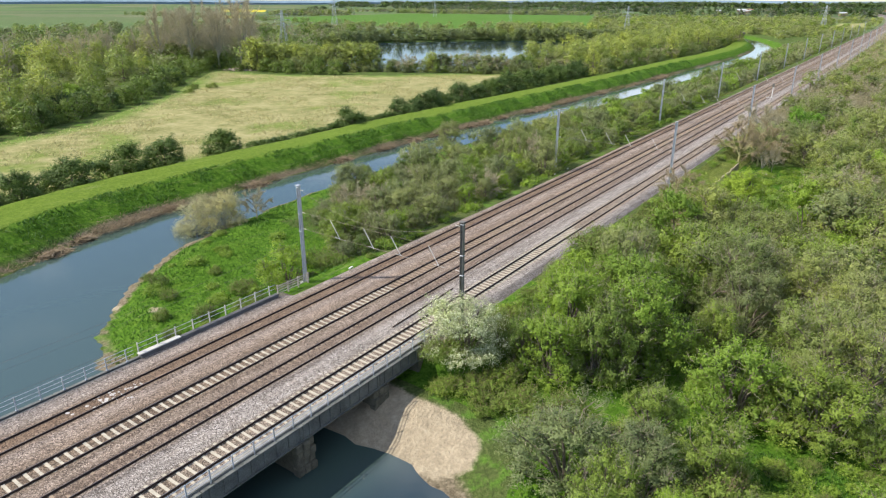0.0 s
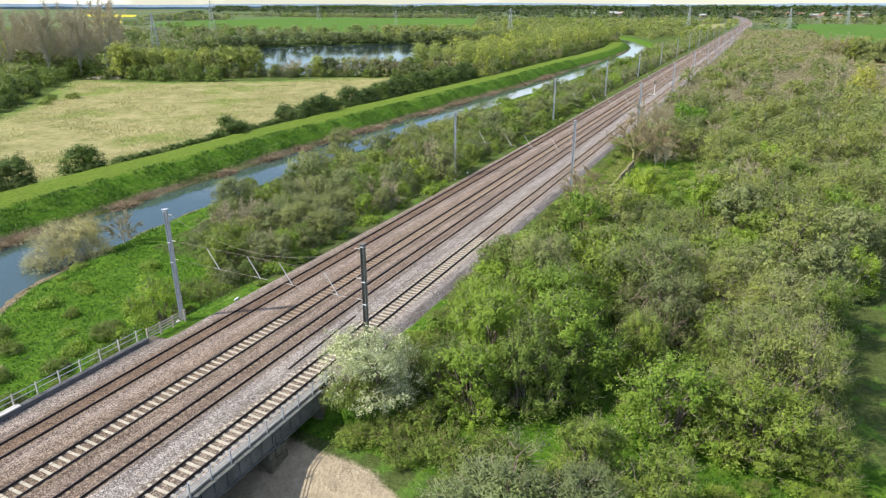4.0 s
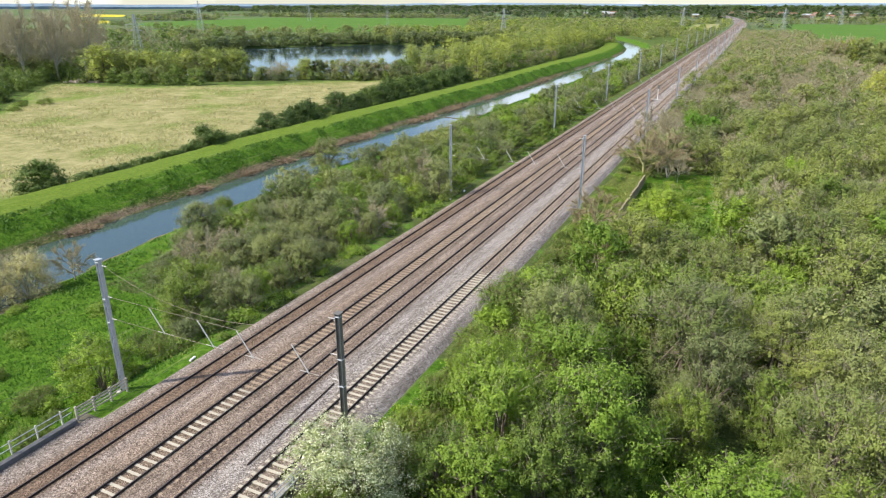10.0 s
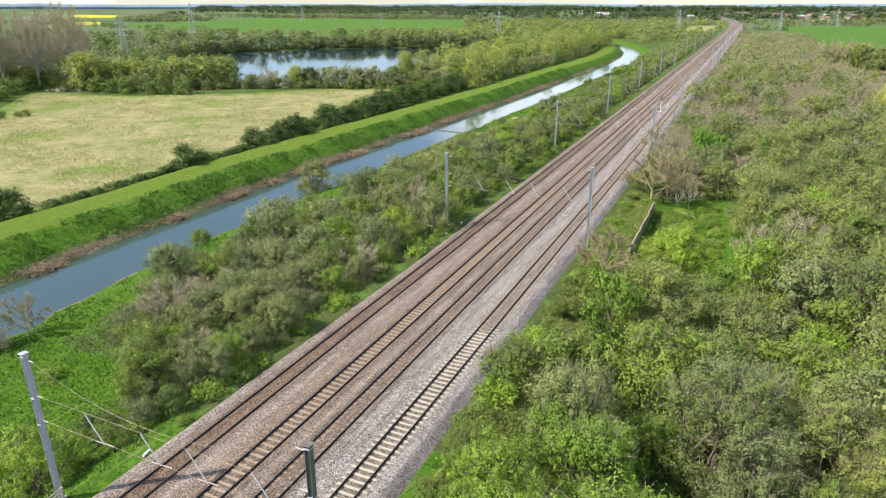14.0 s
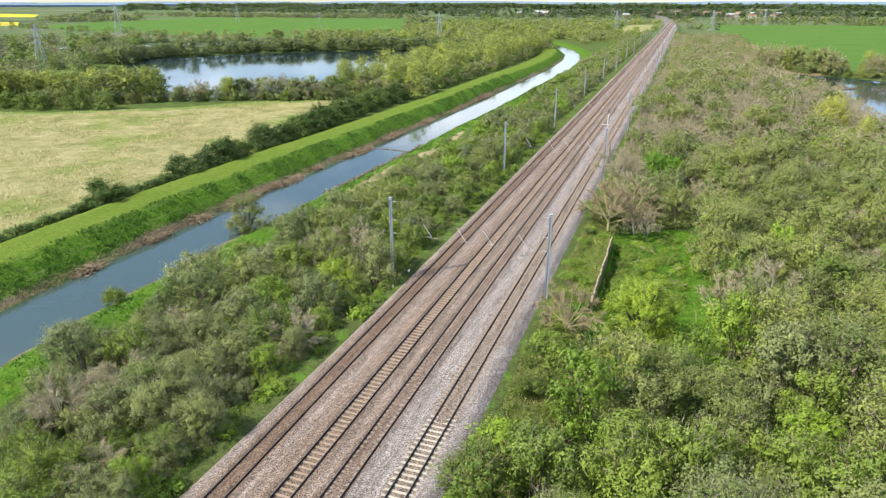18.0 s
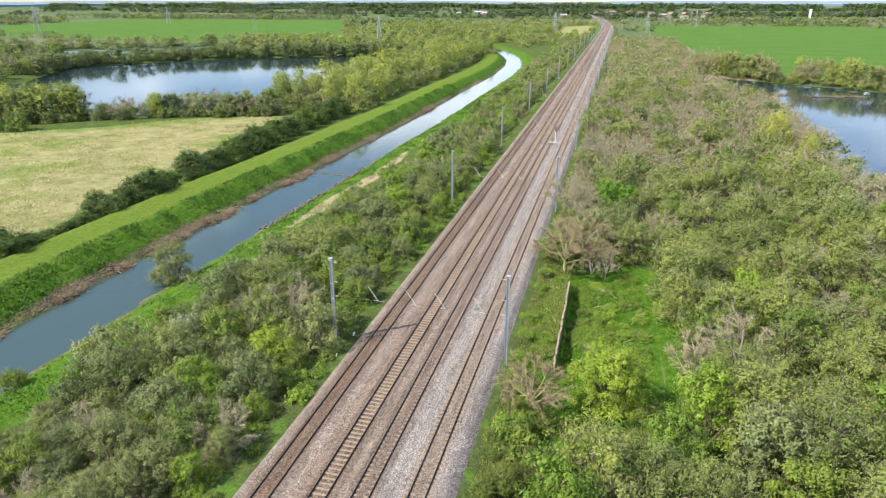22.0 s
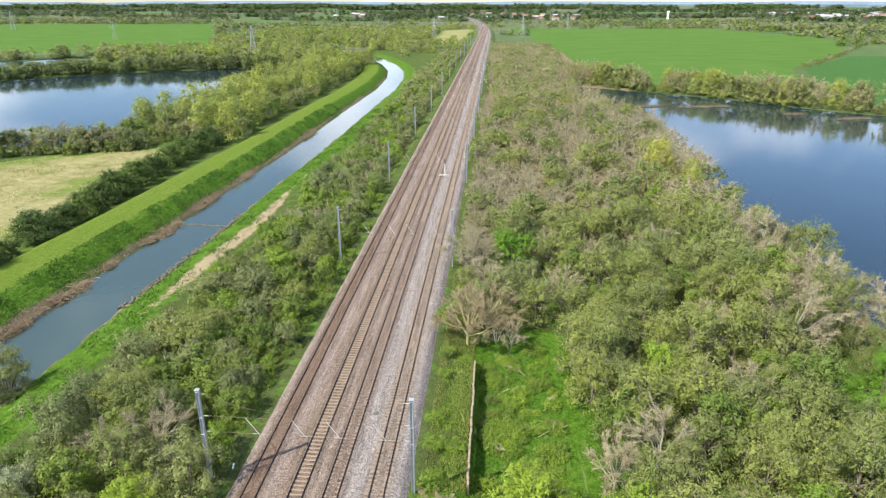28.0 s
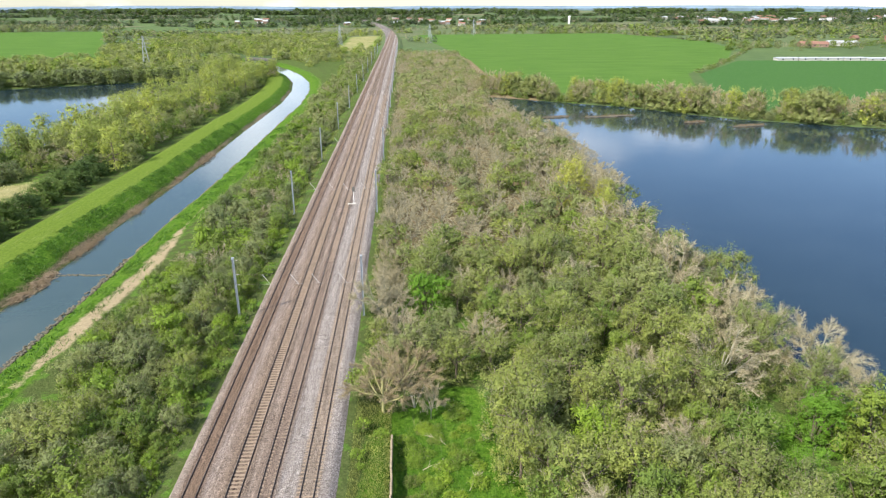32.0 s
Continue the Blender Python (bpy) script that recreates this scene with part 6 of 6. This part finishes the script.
def grass(name, polys, n, lo, hi, m, label, lean=0.5, patchy=0.0):
    r = np.random.RandomState(len(name))
    vs = []
    for poly, share in polys:
        xs, ys = [p[0] for p in poly], [p[1] for p in poly]
        k = int(n * share)
        x, y = r.uniform(min(xs), max(xs), k), r.uniform(min(ys), max(ys), k)
        if patchy:
            f = 0.5 + 1.6 * waves(x, y, patchy, 41) + 0.8 * waves(x, y, patchy * 4, 42)
            on = f > r.uniform(0, 1, k)
            x, y = x[on], y[on]
        z = ground_height(x, y)
        keep = (inside(x, y, poly) > 0) & (z > WATER_Z + 0.15) & ~((x > -3.7) & (x < 18.2))
        x, y, z = x[keep], y[keep], z[keep]
        h = r.uniform(lo, hi, len(x))
        a = r.uniform(0, 6.28, len(x))
        sx, sy = np.cos(a) * h * 0.3, np.sin(a) * h * 0.3
        tx, ty = r.normal(0, lean, len(x)) * h, r.normal(0, lean, len(x)) * h
        vs.append(np.stack([np.stack([x - sx, y - sy, z - 0.03], 1), np.stack([x + sx, y + sy, z - 0.03], 1), np.stack([x + tx, y + ty, z + h], 1)], 1).reshape(-1, 3))
    v = np.concatenate(vs)
    me = mesh_of(name, v, np.arange(len(v)).reshape(-1, 3), m)
    tagged(new(name, me), label, "grass", kind="stuff")




def left_edge(y):
    return float(np.interp(y, [q[1] for q in RIVER[7:]], [q[0] - q[2] for q in RIVER[7:]]))


def right_edge(y):
    return float(np.interp(y, [q[1] for q in RIVER[7:]], [q[0] + q[2] for q in RIVER[7:]]))


DRIFT = plain("weathered driftwood", (0.26, 0.20, 0.135), 0.9, 0, 0.35, 3.0, 0.4)


def driftwood_heap(x, y, turn, size, seed):
    """Branches and reed stalks stranded in a low mound at the waterline."""
    t = thing("driftwood_heap", pose(x, y, WATER_Z, 0, 0, turn), "tangled brown driftwood and dead reeds stranded at the water's edge", "driftwood", "driftwood heaps")
    rnd, r = random.Random(seed), np.random.RandomState(seed)
    n = int(650 * size)
    a, q = r.uniform(0, 6.28, n), r.uniform(0, 1, n) ** 0.6
    p = np.stack([np.cos(a) * q * 1.3 * size, np.sin(a) * q * 2.8 * size, 0.85 * (1 - q * q) * r.uniform(0.2, 1.0, n)], 1)
    b, c = r.uniform(0, 6.28, n), r.normal(0.15, 0.3, n)
    way = np.stack([np.cos(b) * np.cos(c), np.sin(b) * np.cos(c), np.sin(c)], 1) * r.uniform(0.4, 1.3, n)[:, None]
    sd = np.stack([-np.sin(b), np.cos(b), np.full(n, 0.4)], 1) * r.uniform(0.025, 0.07, n)[:, None]
    part("reed_mat", mesh_of("reed_mat", np.stack([p - sd, p + sd, p + way], 1).reshape(-1, 3), np.arange(n * 3).reshape(-1, 3), STRAW), None, t)
    for _ in range(int(16 * size)):
        b, c, ln = rnd.uniform(0, 6.28), rnd.uniform(-0.1, 0.45), rnd.uniform(0.9, 2.4)
        q = Vector((rnd.gauss(0, 0.6), rnd.gauss(0, 1.3), rnd.uniform(0.2, 0.8))) * size
        d = Vector((math.cos(b) * math.cos(c), math.sin(b) * math.cos(c), math.sin(c))) * ln
        part("branch", tube(bmesh.new(), [q - d * 0.5, q + Vector((0, 0, rnd.uniform(-0.1, 0.15))), q + d * 0.5], [0.09, 0.065, 0.025], 5), DRIFT, t)


for i, (y, size, o) in enumerate(((-8.5, 1.0, 0.3), (-3.0, 0.8, 0.2), (14.0, 0.7, 0.2), (33.5, 1.25, 0.5), (59.5, 1.2, 0.4), (74.0, 0.8, 0.2), (86.5, 1.1, 0.4), (95.0, 0.8, 0.2), (103.0, 1.2, 0.5),
                                  (114.5, 1.3, 0.8), (120.0, 1.3, 1.2), (131.0, 0.9, 0.4), (146.5, 1.2, 0.8), (153.0, 1.5, 1.0), (157.5, 1.0, 0.6), (176.0, 0.8, 0.2))):
    driftwood_heap(left_edge(y) + o - 0.4, y, 8 * math.sin(i * 2.0), size, 60 + i)


def riprap():
    """Dark stones that line the foot of the inner bank below the weir."""
    t = thing("riprap", pose(0, 0, WATER_Z), "dark loose stones lining the foot of the river bank", "stones")
    rnd = random.Random(19)
    shapes = []
    for k in range(5):
        bm = bmesh.new()
        bmesh.ops.create_icosphere(bm, subdivisions=1, radius=0.36, matrix=Matrix.Diagonal((rnd.uniform(0.9, 1.4), rnd.uniform(0.8, 1.2), rnd.uniform(0.5, 0.8), 1)))
        for v in bm.verts:
            v.co *= rnd.uniform(0.8, 1.15)
        me = bpy.data.meshes.new("stone")
        bm.to_mesh(me)
        bm.free()
        me.materials.append(STONE)
        shapes.append(me)
    for i in range(230):
        y = rnd.uniform(112, 168)
        o = part("stone", rnd.choice(shapes), None, t)
        d = rnd.uniform(-0.7, 0.8)
        o.location = (right_edge(y) + d, y, max(0.0, 0.25 * d) + 0.05)
        o.rotation_euler = (rnd.uniform(-0.4, 0.4), rnd.uniform(-0.4, 0.4), rnd.uniform(0, 6.28))


riprap()


def dead_shrub(x, y, height, seed):
    """A leafless silvered shrub that stands out of the scrub."""
    t = thing("dead_shrub", pose(x, y, soil(x, y)), "silvery dead branches standing out of the scrub", "dead shrub", "dead shrubs")
    rnd = random.Random(seed)
    for _ in range(5):
        a, lean = rnd.uniform(0, 6.28), rnd.uniform(0.15, 0.6)
        tip = Vector((math.cos(a) * lean, math.sin(a) * lean, 1)) * height * rnd.uniform(0.75, 1.1)
        mid = tip * 0.5 + Vector((rnd.uniform(-0.2, 0.2), rnd.uniform(-0.2, 0.2), 0.1))
        limb = part("limb", tube(bmesh.new(), [(0, 0, -0.3), mid, tip], [0.06, 0.045, 0.018], 5), BARK_SILVER, t)
        for _ in range(4):
            u = rnd.uniform(0.45, 0.95)
            p = tip * u
            q = p + Vector((rnd.uniform(-1, 1), rnd.uniform(-1, 1), rnd.uniform(0.2, 1.0))) * 0.22 * height
            part("twig", tube(bmesh.new(), [p, q], [0.025, 0.01], 4), BARK_SILVER, limb)


BARK_SILVER = plain("silvered dead wood", (0.46, 0.43, 0.37), 0.9, 0, 0.2, 4.0, 0.3)
for i, (x, y, h) in enumerate(((-28.2, 50.5, 6.0), (-27.6, 54.8, 6.6), (-12.0, 47.0, 4.0), (26.2, 102.0, 3.6))):
    dead_shrub(x, y, h, i)

GRASS = leaf("grass blades", (0.065, 0.155, 0.018), (0.115, 0.225, 0.035), 0.35, 0.2)
GRASS_PALE = leaf("bleached meadow grass", (0.40, 0.37, 0.19), (0.52, 0.47, 0.27), 0.3, 0.2)
GRASS_DRY = leaf("rough grass blades", (0.22, 0.265, 0.07), (0.36, 0.36, 0.15), 0.25, 0.2)
grass("lush_grass", [([(-40, -24), (-40, 24), (-3.5, 24), (-3.5, -24)], 0.5), (CLEARING, 0.2), (GLADE, 0.3)], 60000, 0.08, 0.28, GRASS, "lush green grass and nettles")
grass("verge_grass", [([(-8, 6), (-8, 330), (-3.4, 330), (-3.4, 6)], 0.4), ([(17.4, -3), (17.4, 330), (23, 330), (23, -3)], 0.5), ([(17.4, 40), (17.4, 110), (23, 110), (23, 40)], 0.5)], 90000, 0.07, 0.22, GRASS_DRY, "rough grass on the railway verge")
BANK_FOOT = [(left_edge(y) - 1.5, y) for y in range(-14, 340, 12)]
BANK_SLOPE = BANK_FOOT + [(x - 6.0, y) for x, y in BANK_FOOT[::-1]]
INNER_FOOT = [(right_edge(y) + 0.4, y) for y in range(14, 340, 12)]
INNER_BANK = INNER_FOOT + [(x + 8.0, y) for x, y in INNER_FOOT[::-1]]
grass("bank_grass", [(BANK_SLOPE, 0.75), (INNER_BANK, 0.25)], 170000, 0.12, 0.42, GRASS, "long lush green grass on the river banks", 0.7, 0.5)
grass("meadow_tufts", [(MEADOW, 1.0)], 170000, 0.14, 0.46, GRASS_PALE, "pale bleached tussock grass in the meadow", 0.9, 0.16)
